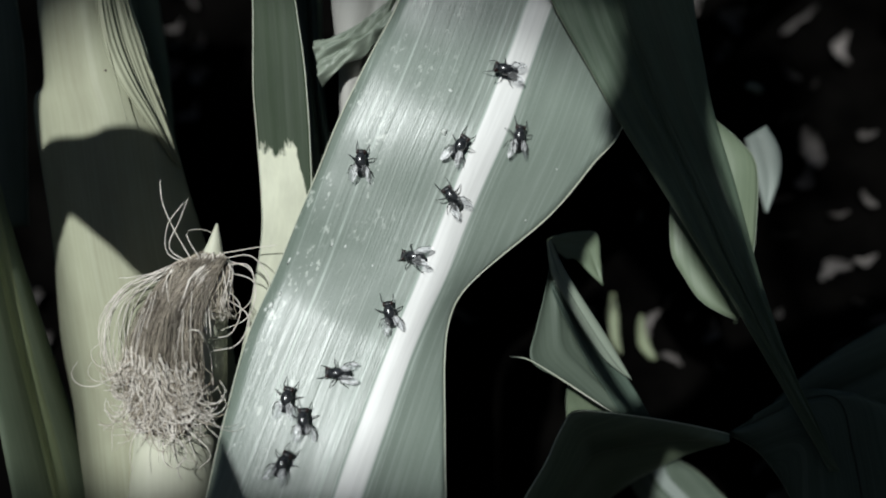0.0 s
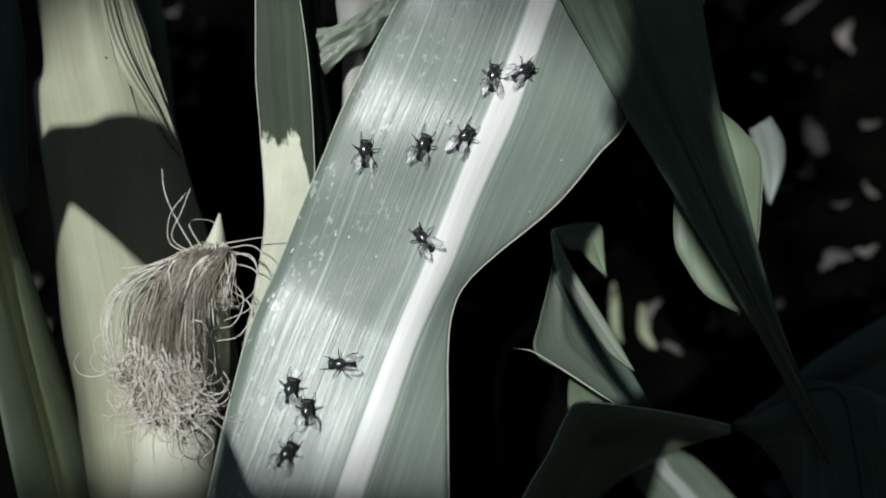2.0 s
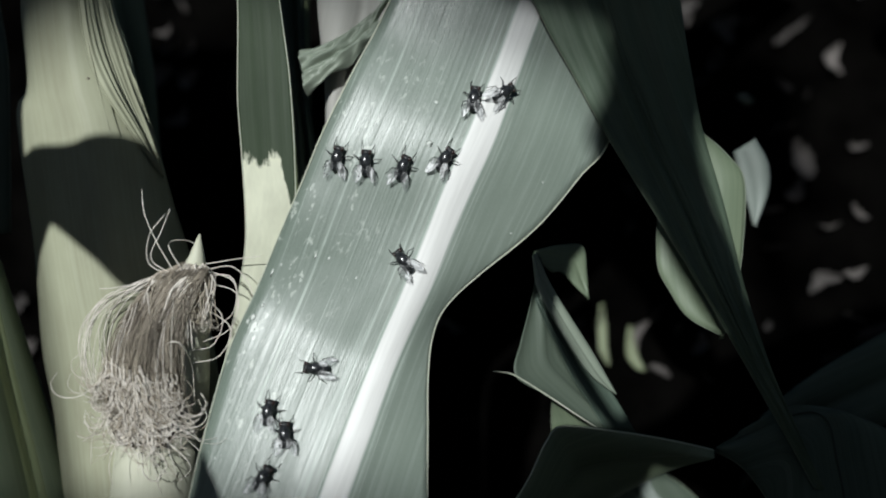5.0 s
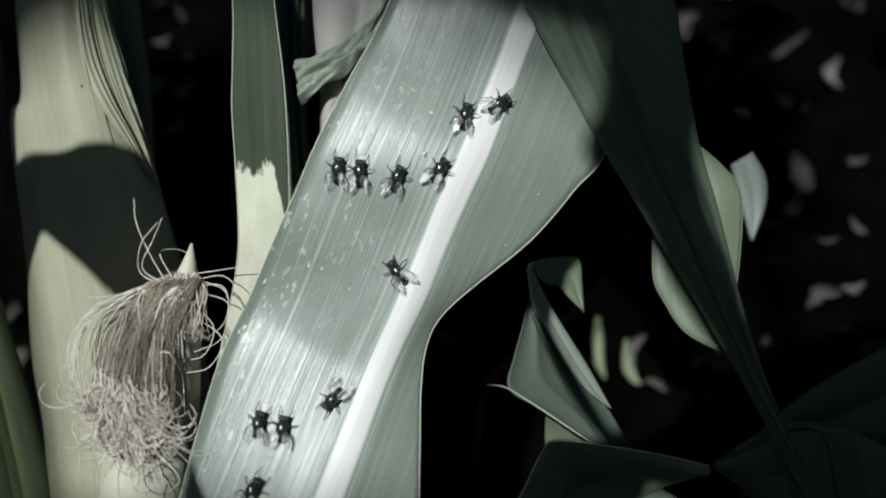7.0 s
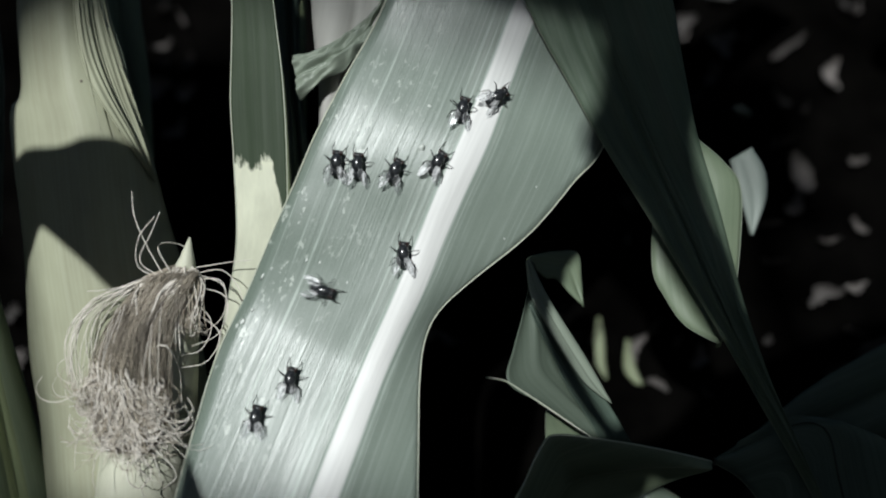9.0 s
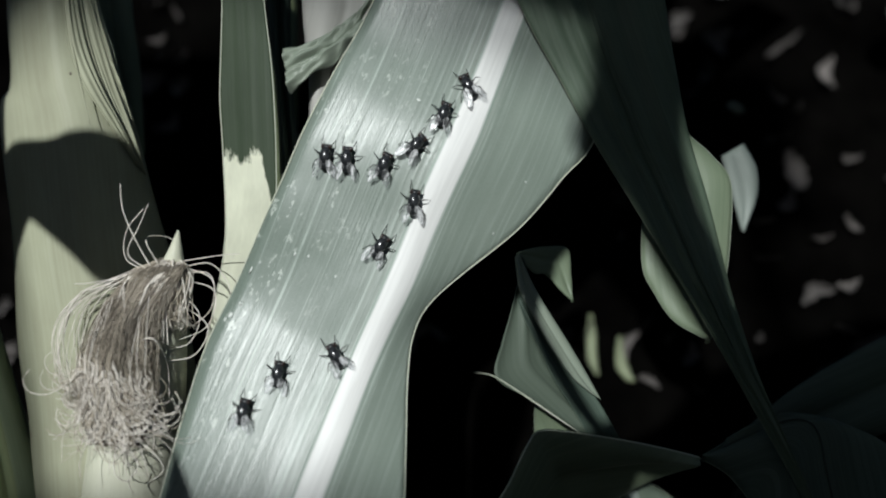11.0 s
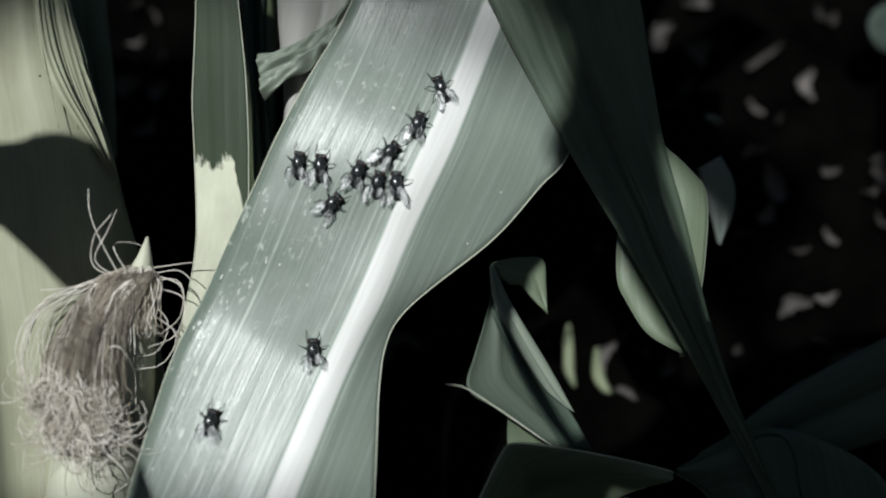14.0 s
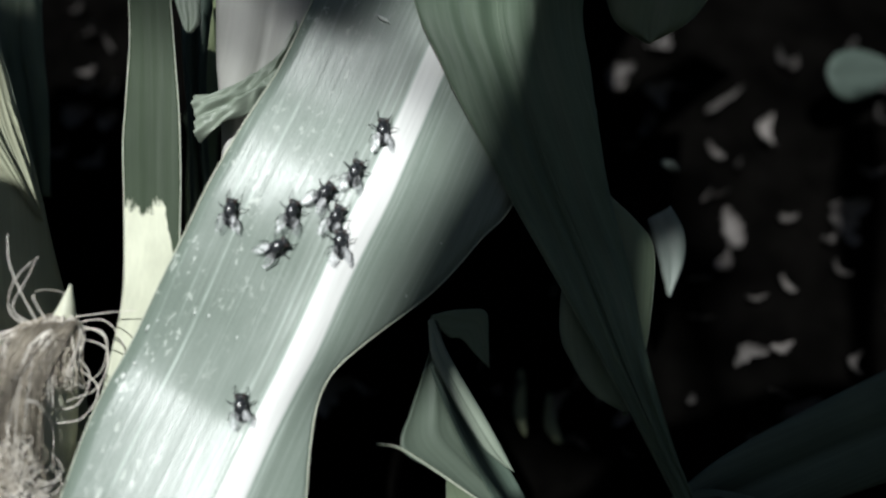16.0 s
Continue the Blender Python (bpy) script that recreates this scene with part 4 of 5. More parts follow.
# ---- unseen tall plants added behind the camera, whose leaves shade the scene ----
def build_shading_plant():
    plant = plant_at("unseen maize plant added to cast a moving shadow", -0.1, -1.35)
    off = toward_sun() * 0.9
    hinge = Vector((-0.2112, -0.7777, 1.4280)) + off
    # Unseen leaf added to cast the soft shadow of someone behind the camera.
    lf = leaf("leaf", plant,
              [Vector(p) + off for p in [(-0.2127, -0.7610, 1.4584), (-0.2116, -0.7777, 1.4280), (-0.2104, -0.7943, 1.3977), (-0.2093, -0.8101, 1.3689), (-0.2076, -0.8201, 1.3507), (-0.2025, -0.8291, 1.3341), (-0.1970, -0.8330, 1.3266)]],
              [Vector(p) + off for p in [(-0.1224, -0.7576, 1.4599), (-0.1317, -0.7746, 1.4294), (-0.1456, -0.7839, 1.4132), (-0.1388, -0.7929, 1.3966), (-0.1278, -0.8008, 1.3817), (-0.1190, -0.8084, 1.3674), (-0.1261, -0.8174, 1.3513), (-0.1458, -0.8215, 1.3449), (-0.1649, -0.8218, 1.3454), (-0.1840, -0.8263, 1.3382), (-0.1961, -0.8332, 1.3263)]],
              None, M_LEAF, None, "", "unseen added leaf, standing in for a person's shadow", sag=0.002)
    stalk(plant, [plant.location + Vector((0, 0, -0.02)), (-0.1, -1.33, 1.1), hinge + Vector((0.06, 0.0, 0.05))], 0.012, 0.007)
    hold(plant)
    for p in [lf]:
        m = Matrix.Translation(-hinge)
        p.data.transform(m)
        for c in p.children:
            c.data.transform(m)
        p.matrix_parent_inverse = Matrix.Identity(4)
        p.location = hinge - plant.location
    return plant, lf, hinge - plant.location


P_SHADE, SWING, SWING_AT = build_shading_plant()


# Unseen plant; each leaf is outlined to drop one wanted shadow.
def build_caster_plant():
    plant = plant_at("unseen maize plant with leaves added to cast shadows", -0.42, -0.5)
    # the added leaf that throws its shadow across the ear and the silk
    leaf("leaf", plant,
         [(-0.2461, -0.2097, 0.7431), (-0.2030, -0.2040, 0.7513), (-0.1912, -0.2034, 0.7518), (-0.1790, -0.2040, 0.7517), (-0.1644, -0.2016, 0.7564), (-0.1575, -0.2027, 0.7536), (-0.1529, -0.2080, 0.7414), (-0.1511, -0.2177, 0.7237), (-0.1547, -0.2249, 0.7107)],
         [(-0.2451, -0.2248, 0.7157), (-0.2045, -0.2241, 0.7148), (-0.1942, -0.2193, 0.7230), (-0.1892, -0.2163, 0.7282), (-0.1872, -0.2154, 0.7297), (-0.1852, -0.2157, 0.7290), (-0.1716, -0.2202, 0.7201), (-0.1621, -0.2243, 0.7122), (-0.1556, -0.2252, 0.7102)],
         None, M_LEAF, None, "", "unseen leaf added to cast a shadow", sag=0.0)
    leaf("leaf", plant,
         [(-0.0493, -0.3270, 0.7691), (-0.0599, -0.3343, 0.7563), (-0.0677, -0.3417, 0.7433), (-0.0715, -0.3525, 0.7239)],
         [(-0.0200, -0.3266, 0.7683), (-0.0150, -0.3298, 0.7626), (-0.0170, -0.3338, 0.7558), (-0.0260, -0.3512, 0.7244)],
         None, M_LEAF, None, "", "unseen leaf added to cast a shadow", sag=0.0, nv=20)
    leaf("leaf", plant,
         [(-0.0298, -0.2124, 0.7271), (-0.0298, -0.2166, 0.7193), (-0.0257, -0.2231, 0.7073), (-0.0194, -0.2294, 0.6956), (-0.0093, -0.2361, 0.6829), (-0.0006, -0.2402, 0.6749)],
         [(-0.0185, -0.2102, 0.7305), (-0.0189, -0.2153, 0.7211), (-0.0221, -0.2218, 0.7094), (-0.0143, -0.2286, 0.6967), (-0.0061, -0.2346, 0.6855), (0.0008, -0.2390, 0.6771)],
         None, M_LEAF, None, "", "unseen leaf added to cast a shadow", sag=0.0, nv=30)
    leaf("leaf", plant,
         [(-0.0333, -0.2292, 0.7172), (-0.0295, -0.2241, 0.7199), (-0.0265, -0.2199, 0.7224), (-0.0211, -0.2153, 0.7233), (-0.0175, -0.2111, 0.7252), (-0.0133, -0.2060, 0.7276)],
         [(-0.0350, -0.2221, 0.7261), (-0.0339, -0.2183, 0.7293), (-0.0301, -0.2139, 0.7313), (-0.0257, -0.2099, 0.7325), (-0.0217, -0.2066, 0.7330), (-0.0154, -0.2025, 0.7329)],
         None, M_LEAF, None, "", "unseen leaf added to cast a shadow", sag=0.0, nv=20)
    # an added low leaf that shades the foot of the flies' leaf
    leaf("leaf", plant,
         [(-0.1317, -0.2579, 0.6766), (-0.1326, -0.2670, 0.6643), (-0.1383, -0.2776, 0.6515), (-0.2096, -0.2931, 0.6311)],
         [(-0.1313, -0.2580, 0.6763), (-0.1223, -0.2667, 0.6642), (-0.1175, -0.2768, 0.6518), (-0.1408, -0.3068, 0.6026)],
         None, M_LEAF, None, "", "unseen leaf added to cast a shadow", sag=0.0, nv=20)
    leaf("leaf", plant,
         [(-0.0244, -0.4082, 0.9079), (-0.0384, -0.4189, 0.8891), (-0.0637, -0.4265, 0.8766), (-0.0670, -0.4320, 0.8669), (-0.0503, -0.4336, 0.8631), (-0.0299, -0.4355, 0.8586), (-0.0203, -0.4413, 0.8475), (-0.0044, -0.4585, 0.8155)],
         [(0.0246, -0.3970, 0.9257), (0.0519, -0.3920, 0.9334), (0.0889, -0.3928, 0.9300), (0.0999, -0.4190, 0.8818), (0.1005, -0.4279, 0.8656), (0.1007, -0.4305, 0.8608), (0.0974, -0.4369, 0.8495), (0.0839, -0.4551, 0.8170)],
         None, M_LEAF, None, "", "unseen leaf added to cast a shadow", sag=0.0)
    leaf("leaf", plant,
         [(-0.1105, -0.4857, 1.1757), (-0.1131, -0.4962, 1.1571), (-0.1152, -0.5038, 1.1430), (-0.1158, -0.5120, 1.1283), (-0.1163, -0.5183, 1.1170), (-0.1210, -0.5221, 1.1103), (-0.1205, -0.5266, 1.1019), (-0.0914, -0.4990, 1.0485), (-0.0482, -0.4042, 0.9268), (-0.0347, -0.4132, 0.9096), (-0.0164, -0.4256, 0.8862), (0.0032, -0.4389, 0.8589)],
         [(-0.0500, -0.4835, 1.1766), (-0.0565, -0.4923, 1.1610), (-0.0700, -0.5013, 1.1453), (-0.0813, -0.5120, 1.1265), (-0.0844, -0.5232, 1.1063), (-0.0671, -0.4977, 1.0497), (-0.0269, -0.4034, 0.9272), (-0.0205, -0.4127, 0.9099), (-0.0083, -0.4253, 0.8864), (0.0176, -0.4384, 0.8592)],
         None, M_LEAF, None, "", "unseen leaf added to cast a shadow", sag=0.0)
    for k in (2.1,):
        a, b = Vector((-0.0206, -0.3923, 1.1284)), Vector((0.0144, -0.3910, 1.1289))
        c, e = Vector((-0.0262, -0.4724, 0.9830)), Vector((0.0088, -0.4711, 0.9836))
        step, wide = b - a, (b - a) * 0.55
        leaf("leaf", plant, [a + step * k, a.lerp(c, 0.3) + step * (k - 0.1), a.lerp(c, 0.7) + step * (k + 0.08), c + step * k],
             [a + step * k + wide, a.lerp(c, 0.3) + step * k + wide * 1.1, a.lerp(c, 0.7) + step * k + wide * 0.8, c + step * k + wide],
             None, M_LEAF, None, "", "unseen leaf added to cast a shadow", sag=0.001)
    leaf("leaf", plant,
         [(-0.2770, -0.2027, 0.9108), (-0.2733, -0.2292, 0.8624), (-0.2690, -0.2646, 0.7980)],
         [(-0.2227, -0.2007, 0.9117), (-0.2203, -0.2272, 0.8633), (-0.2194, -0.2627, 0.7988)],
         None, M_LEAF, None, "", "unseen leaf added to cast a shadow", sag=0.0, nv=20)
    leaf("leaf", plant,
         [(-0.0712, -0.2767, 0.7658), (-0.0764, -0.2822, 0.7560), (-0.0775, -0.2875, 0.7463), (-0.0766, -0.2982, 0.7270), (-0.0754, -0.3106, 0.7044)],
         [(-0.0556, -0.2707, 0.7757), (-0.0532, -0.2795, 0.7596), (-0.0545, -0.2867, 0.7467), (-0.0584, -0.2975, 0.7273), (-0.0575, -0.3099, 0.7047)],
         None, M_LEAF, None, "", "unseen leaf added to cast a shadow", sag=0.0, nv=20)
    # added leaves that shade the soil bank
    leaf("leaf", plant,
         [(-0.2110, -0.2649, 0.9862), (-0.2056, -0.2842, 0.9508), (-0.1952, -0.3016, 0.9187), (-0.1857, -0.3190, 0.8866)],
         [(-0.1748, -0.2635, 0.9868), (-0.1734, -0.2830, 0.9513), (-0.1713, -0.3007, 0.9191), (-0.1710, -0.3184, 0.8868)],
         None, M_LEAF, None, "", "unseen leaf added to cast a shadow", sag=0.002)
    stalk(plant, [plant.location + Vector((0, 0, -0.02)), (-0.42, -0.45, 0.5), (-0.40, -0.42, 1.0)], 0.012, 0.009)
    hold(plant)
    return plant


P_CASTER = build_caster_plant()


# Unseen narrow leaves, added so their soft shade imitates lens vignetting.
def build_vignette_plant():
    plant = plant_at("unseen maize plant added to dim the edges of the view", -1.15, -1.9)
    for left, right in (([(-0.5783, -1.6268, 2.3661), (-0.5489, -1.6243, 2.3690), (-0.5269, -1.6222, 2.3718), (-0.5049, -1.6205, 2.3738)], [(-0.5782, -1.6277, 2.3645), (-0.5481, -1.6367, 2.3464), (-0.5260, -1.6350, 2.3484), (-0.5049, -1.6213, 2.3722)]),
                        ([(-0.9406, -2.2365, 3.0029), (-0.8669, -2.2346, 3.0026), (-0.8300, -2.2350, 3.0000), (-0.8057, -2.2403, 2.9891)], [(-0.9387, -2.2644, 2.9521), (-0.8652, -2.2599, 2.9566), (-0.8288, -2.2527, 2.9677), (-0.8056, -2.2412, 2.9875)]),
                        ([(-0.7374, -1.7260, 2.1940), (-0.6454, -1.7235, 2.1939), (-0.5892, -1.7237, 2.2010), (-0.5168, -1.7248, 2.1951)], [(-0.7368, -1.7358, 2.1762), (-0.6447, -1.7341, 2.1745), (-0.5884, -1.7358, 2.1789), (-0.5164, -1.7309, 2.1840)]),
                        ([(-0.6901, -1.6847, 2.2874), (-0.6837, -1.7015, 2.2566), (-0.6769, -1.7234, 2.2164), (-0.6725, -1.7352, 2.1948)], [(-0.6813, -1.6844, 2.2876), (-0.6722, -1.7011, 2.2567), (-0.6627, -1.7229, 2.2166), (-0.6566, -1.7346, 2.1950)])):
        leaf("leaf", plant, left, right, None, M_LEAF, None, "", "unseen narrow leaf added to dim an edge", sag=0.0, nv=20, nu=4)
    stalk(plant, [plant.location + Vector((0, 0, -0.02)), (-1.15, -1.88, 1.2), (-1.12, -1.85, 2.5)], 0.013, 0.008)
    hold(plant)
    return plant


P_VIGNETTE = build_vignette_plant()


def build_high_shade():
    """Two unseen long leaves, added far up the sun's way in place of vignetting; their soft shade dims the upper and
    the lower end of the broad leaf.
    """
    plant = plant_at("unseen very tall maize plant added for soft shade", -1.45, -2.85)
    ray_up, across = Vector((0.2185, 0.6725, 0.7071)), Vector((0.951, -0.309, 0.0))
    base = Vector((0, 0, 0.5)) + toward_sun() * 4.2
    for low, high, reach in ((0.068, 0.089, ((-0.55, 0.25), (-0.35, 0.9), (-0.2, 1.0), (-0.05, 1.0), (0.06, 0.9), (0.14, 0.1))),
                             (-0.215, -0.080, ((-0.075, 0.05), (-0.055, 0.7), (-0.02, 1.0), (0.06, 1.0), (0.2, 0.9), (0.45, 0.1)))):
        left, right = [], []
        for w, taper in reach:
            c, half = (low + high) / 2, (high - low) / 2 * taper
            left.append(base + across * w + ray_up * (c - half))
            right.append(base + across * w + ray_up * (c + half))
        leaf("leaf", plant, left, right, None, M_LEAF_SHADED, None, "", "unseen long leaf added for soft shade", sag=0.002, nv=30, nu=4)
    stalk(plant, [plant.location + Vector((0, 0, -0.02)), (-1.45, -2.8, 1.8), base + across * -0.55 + ray_up * 0.13], 0.015, 0.009)
    hold(plant)
    return plant


P_HIGH_SHADE = build_high_shade()


# ---- unseen maize rows, added around, behind and above the camera to block sky light ----
def build_rows():
    rnd = random.Random(11)
    sunward, centre = toward_sun(), Vector((0.03, 0.0, 0.5))
    bm = bmesh.new()
    uvl = bm.loops.layers.uv.new("UVMap")
    made = 0
    while made < 330:
        ang, rad = rnd.uniform(-2.75, -0.4) if made < 230 else rnd.uniform(-3.6, 0.5), rnd.uniform(0.9, 1.6)
        base = Vector((rad * math.cos(ang), rad * math.sin(ang) - 0.1, 0))
        z0 = rnd.uniform(0.2, 1.7)
        lean = Vector((rnd.uniform(-1, 1), rnd.uniform(-1, 1), 0)).normalized()
        if made % 3 == 0:
            lean = Vector((-base.x, -base.y, 0)).normalized() * 0.9
        ln, wd, lift = rnd.uniform(0.5, 0.95), rnd.uniform(0.04, 0.085), rnd.uniform(0.1, 0.5)
        side = lean.cross(Vector((0, 0, 1))).normalized()
        pts = [Vector((base.x, base.y, z0)) + lean * (ln * 0.75 * k / 8) + Vector((0, 0, lift * math.sin(2.3 * k / 8) - 0.25 * (k / 8) ** 2)) for k in range(9)]
        bad = False
        for p in pts:
            d = p - centre
            along = d.dot(sunward)
            if (along > 0 and (d - sunward * along).length < 0.34) or (p.x * p.x + (p.y + 0.1) ** 2 < 0.5 and p.z < 1.15) or p.y > -0.02 and p.z < 1.0:
                bad = True
        if bad:
            continue
        made += 1
        rows = []
        for k, p in enumerate(pts):
            w = wd * (0.35 + 0.65 * math.sin(math.pi * min(0.25 + 0.6 * k / 8, 1))) * (1 if k < 8 else 0.1)
            rows.append([bm.verts.new(p - side * w * 0.5 + Vector((0, 0, 0.012))), bm.verts.new(p), bm.verts.new(p + side * w * 0.5 + Vector((0, 0, 0.012)))])
        for a, b in zip(rows, rows[1:]):
            for k in range(2):
                f = bm.faces.new((a[k], a[k + 1], b[k + 1], b[k]))
                for lp in f.loops:
                    lp[uvl].uv = (lp.vert.co.x, lp.vert.co.z)
    for k in range(34):
        ang, rad = -3.3 + 3.5 * k / 33, rnd.uniform(1.1, 1.5)
        if abs(ang + 1.88) < 0.4:
            continue
        x, y = rad * math.cos(ang), rad * math.sin(ang) - 0.1
        tube(bm, [Vector((x, y, bank_height(x, y) - 0.02)), Vector((x + 0.02, y, 1.0)), Vector((x, y + 0.02, 2.1))], [0.013, 0.011, 0.006], 8, uvl)
    return tagged(part("maize_rows", bm, M_LEAF_SHADED, None), "unseen dense maize rows added to block sky light", "maize rows", kind="stuff")


build_rows()


# ---- dry leaf scraps on the bank ----
def scrap(seed, length, width, curl):
    """A torn, bent piece of dry leaf with two uneven edges."""
    rnd = random.Random(seed)
    bm = bmesh.new()
    uvl = bm.loops.layers.uv.new("UVMap")
    rows, sway, tip = [], rnd.uniform(-0.35, 0.35), rnd.uniform(0.02, 0.2)
    for i in range(15):
        s = i / 14
        full = math.sin(math.pi * (tip + (0.98 - tip) * s)) ** rnd.uniform(0.5, 0.9)
        lo, hi = -width * 0.5 * full * rnd.uniform(0.45, 1.15), width * 0.5 * full * rnd.uniform(0.45, 1.15)
        mid = width * sway * math.sin(math.pi * s) * 1.6
        bend = curl * (s - 0.5) ** 2 * 4
        rows.append([bm.verts.new(((s - 0.5) * length, mid + lo + (hi - lo) * k / 4, 0.0005 + bend * 0.5 + 0.0022 * (k / 2 - 1 + sway) ** 2 + rnd.uniform(0, 0.0009))) for k in range(5)])
    for a, b in zip(rows, rows[1:]):
        for k in range(4):
            f = bm.faces.new((a[k], a[k + 1], b[k + 1], b[k]))
            for lp in f.loops:
                lp[uvl].uv = (lp.vert.co.y, lp.vert.co.x)
    ext = bmesh.ops.extrude_face_region(bm, geom=bm.faces[:])
    bmesh.ops.translate(bm, verts=[v for v in ext["geom"] if isinstance(v, bmesh.types.BMVert)], vec=(0, 0, 0.0005))
    bmesh.ops.recalc_face_normals(bm, faces=bm.faces)
    return bm


def lay_scraps():
    slope = math.degrees(math.atan(BANK_SLOPE))
    spots = [  # place on the bank, length and width in mm, turn
        ((0.1282, 0.1969), 19, 10, 48), ((0.1464, 0.2145), 14, 10.8, 50), ((0.1498, 0.1866), 16, 12, 70), ((0.1372, 0.1719), 14, 6.2, 75), ((0.1298, 0.1648), 10, 3.9, 15), ((0.1788, 0.1864), 27, 3.7, 40),
        ((0.2011, 0.1774), 17, 8.6, 80), ((0.1764, 0.1347), 21, 10.7, 105), ((0.1712, 0.1235), 13, 6.9, 60), ((0.2411, 0.1445), 26, 18, 60), ((0.2225, 0.1339), 6, 4.3, 30), ((0.1818, 0.0894), 17, 7, 25), ((0.1942, 0.0928), 10, 5, 20),
        ((0.1970, 0.0730), 15, 3.4, 22), ((0.1809, 0.0649), 12, 2.4, 28), ((0.2284, 0.0902), 11, 5.5, 75), ((0.2584, 0.1983), 18, 11.7, 20), ((0.2481, 0.1614), 14, 5, 10), ((0.0987, 0.0716), 16, 5.4, 60),
        ((0.1225, 0.0683), 11, 6.3, 75), ((0.0044, 0.0629), 20, 11.9, 55), ((0.1857, 0.1095), 10, 2.3, 10), ((0.1530, 0.0737), 5, 3.9, 70), ((0.0715, 0.0737), 5, 7.4, 80), ((0.1061, 0.0781), 7, 3.5, 60),
        ((0.0936, 0.1058), 5, 2.4, 80), ((0.0158, 0.0680), 11, 4.1, -20), ((0.1049, 0.0570), 10, 3.5, -30), ((-0.1271, 0.1450), 15, 9.5, 50), ((-0.1215, 0.1583), 11, 6.8, 60), ((-0.1397, 0.1787), 11, 4.4, 40), ((-0.1266, 0.1713), 11, 5.2, 55),
        ((-0.1806, 0.0700), 10, 6.7, 60), ((-0.1727, 0.0549), 13, 7.6, 60), ((0.1999, 0.0756), 15, 5.6, 25), ((0.1463, 0.0188), 14, 9.6, 40), ((0.1421, 0.0257), 10, 4.8, 20), ((-0.1450, 0.1942), 10, 4, 60),
        ((-0.1350, 0.1557), 14, 9.9, 50), ((-0.1413, 0.1430), 11, 7, 40), ((-0.1538, 0.2032), 11, 4, 55), ((-0.1354, 0.1697), 8, 4.5, 60)]
    kinds = [scrap(k, 0.020, 0.008, 0.004 + 0.001 * k) for k in range(9)]
    meshes = []
    for k, bm in enumerate(kinds):
        me = bpy.data.meshes.new("dry_leaf_scrap")
        bm.normal_update()
        bm.to_mesh(me)
        bm.free()
        me.materials.append(M_DRY)
        meshes.append(me)
    rnd = random.Random(3)
    for k in range(80):
        x, y = (rnd.uniform(-0.3, 0.42), rnd.uniform(-0.1, 0.32)) if k % 2 else (rnd.uniform(0.08, 0.27), rnd.uniform(0.02, 0.22))
        spots.append(((x, y), rnd.uniform(4, 12), rnd.uniform(1.2, 3.6), rnd.uniform(0, 180)))
    for i, ((x, y), ln, wd, turn) in enumerate(spots):
        ob = new("dry_leaf_scrap", meshes[i % 9])
        ob.matrix_world = Matrix.Translation((x, y, bank_height(x, y) + 0.002)) @ pose(0, 0, 0, slope, 0, 0) @ pose(0, 0, 0, 0, 0, turn) @ Matrix.Diagonal((ln / 20, wd / 8, 1, 1))
        tagged(ob, "dry brown leaf scrap lying on the soil bank", "leaf litter", "leaf scraps on the soil")


lay_scraps()


def lay_green_bits():
    plant = plant_at("young weeds with pale green leaves on the bank", 0.1, 0.1)
    plant.name = "weed"
    tagged(plant, category="weed", group="weeds")
    for left, right in (([(0.0800, 0.0779, 0.4316), (0.0789, 0.0709, 0.4248), (0.0788, 0.0646, 0.4183), (0.0832, 0.0583, 0.4126)], [(0.0815, 0.0782, 0.4321), (0.0831, 0.0711, 0.4250), (0.0834, 0.0649, 0.4185), (0.0842, 0.0583, 0.4127)]),
                        ([(0.0930, 0.0725, 0.4244), (0.0918, 0.0675, 0.4200), (0.0919, 0.0610, 0.4154), (0.0961, 0.0567, 0.4120)], [(0.0946, 0.0728, 0.4243), (0.0957, 0.0658, 0.4191), (0.0976, 0.0601, 0.4150), (0.0998, 0.0563, 0.4119)]),
                        ([(0.1137, 0.0488, 0.5183), (0.1165, 0.0445, 0.5102), (0.1201, 0.0405, 0.5008), (0.1224, 0.0380, 0.4941)], [(0.1214, 0.0514, 0.5226), (0.1266, 0.0473, 0.5149), (0.1274, 0.0430, 0.5050), (0.1236, 0.0378, 0.4936)]),
                        ([(0.1298, 0.1030, 0.5225), (0.1310, 0.1021, 0.5209), (0.1353, 0.1065, 0.5182)], [(0.1333, 0.1036, 0.5234), (0.1358, 0.1030, 0.5222), (0.1389, 0.1068, 0.5187)]),
                        ([(0.2146, 0.1625, 0.5537), (0.2180, 0.1665, 0.5607), (0.2296, 0.1740, 0.5634), (0.2449, 0.1788, 0.5610), (0.2621, 0.1810, 0.5537)], [(0.2151, 0.1620, 0.5527), (0.2191, 0.1583, 0.5458), (0.2304, 0.1621, 0.5417), (0.2455, 0.1704, 0.5457), (0.2622, 0.1805, 0.5527)])):
        leaf("leaf", plant, left, right, None, M_WEED if left[0][0] < 0.1 else M_LEAF_DULL if left[0][0] > 0.2 else M_LEAF_PALE, None, "", "", sag=0.001, nv=12, nu=4)
    hold(plant)


lay_green_bits()


# ---- flies ----
M_FLY = plain_material("fly_black", (0.005, 0.006, 0.007), (0.018, 0.02, 0.022), 0.42, 900, 0.4, spec=0.4, distance=0.0001)
M_FLY_GREY = plain_material("fly_grey", (0.007, 0.008, 0.009), (0.035, 0.037, 0.04), 0.22, 700, 0.3, spec=0.7, distance=0.0001)
M_EYE = plain_material("fly_eye", (0.012, 0.006, 0.005), (0.022, 0.010, 0.008), 0.3, 1500, 0.3, distance=0.0001)


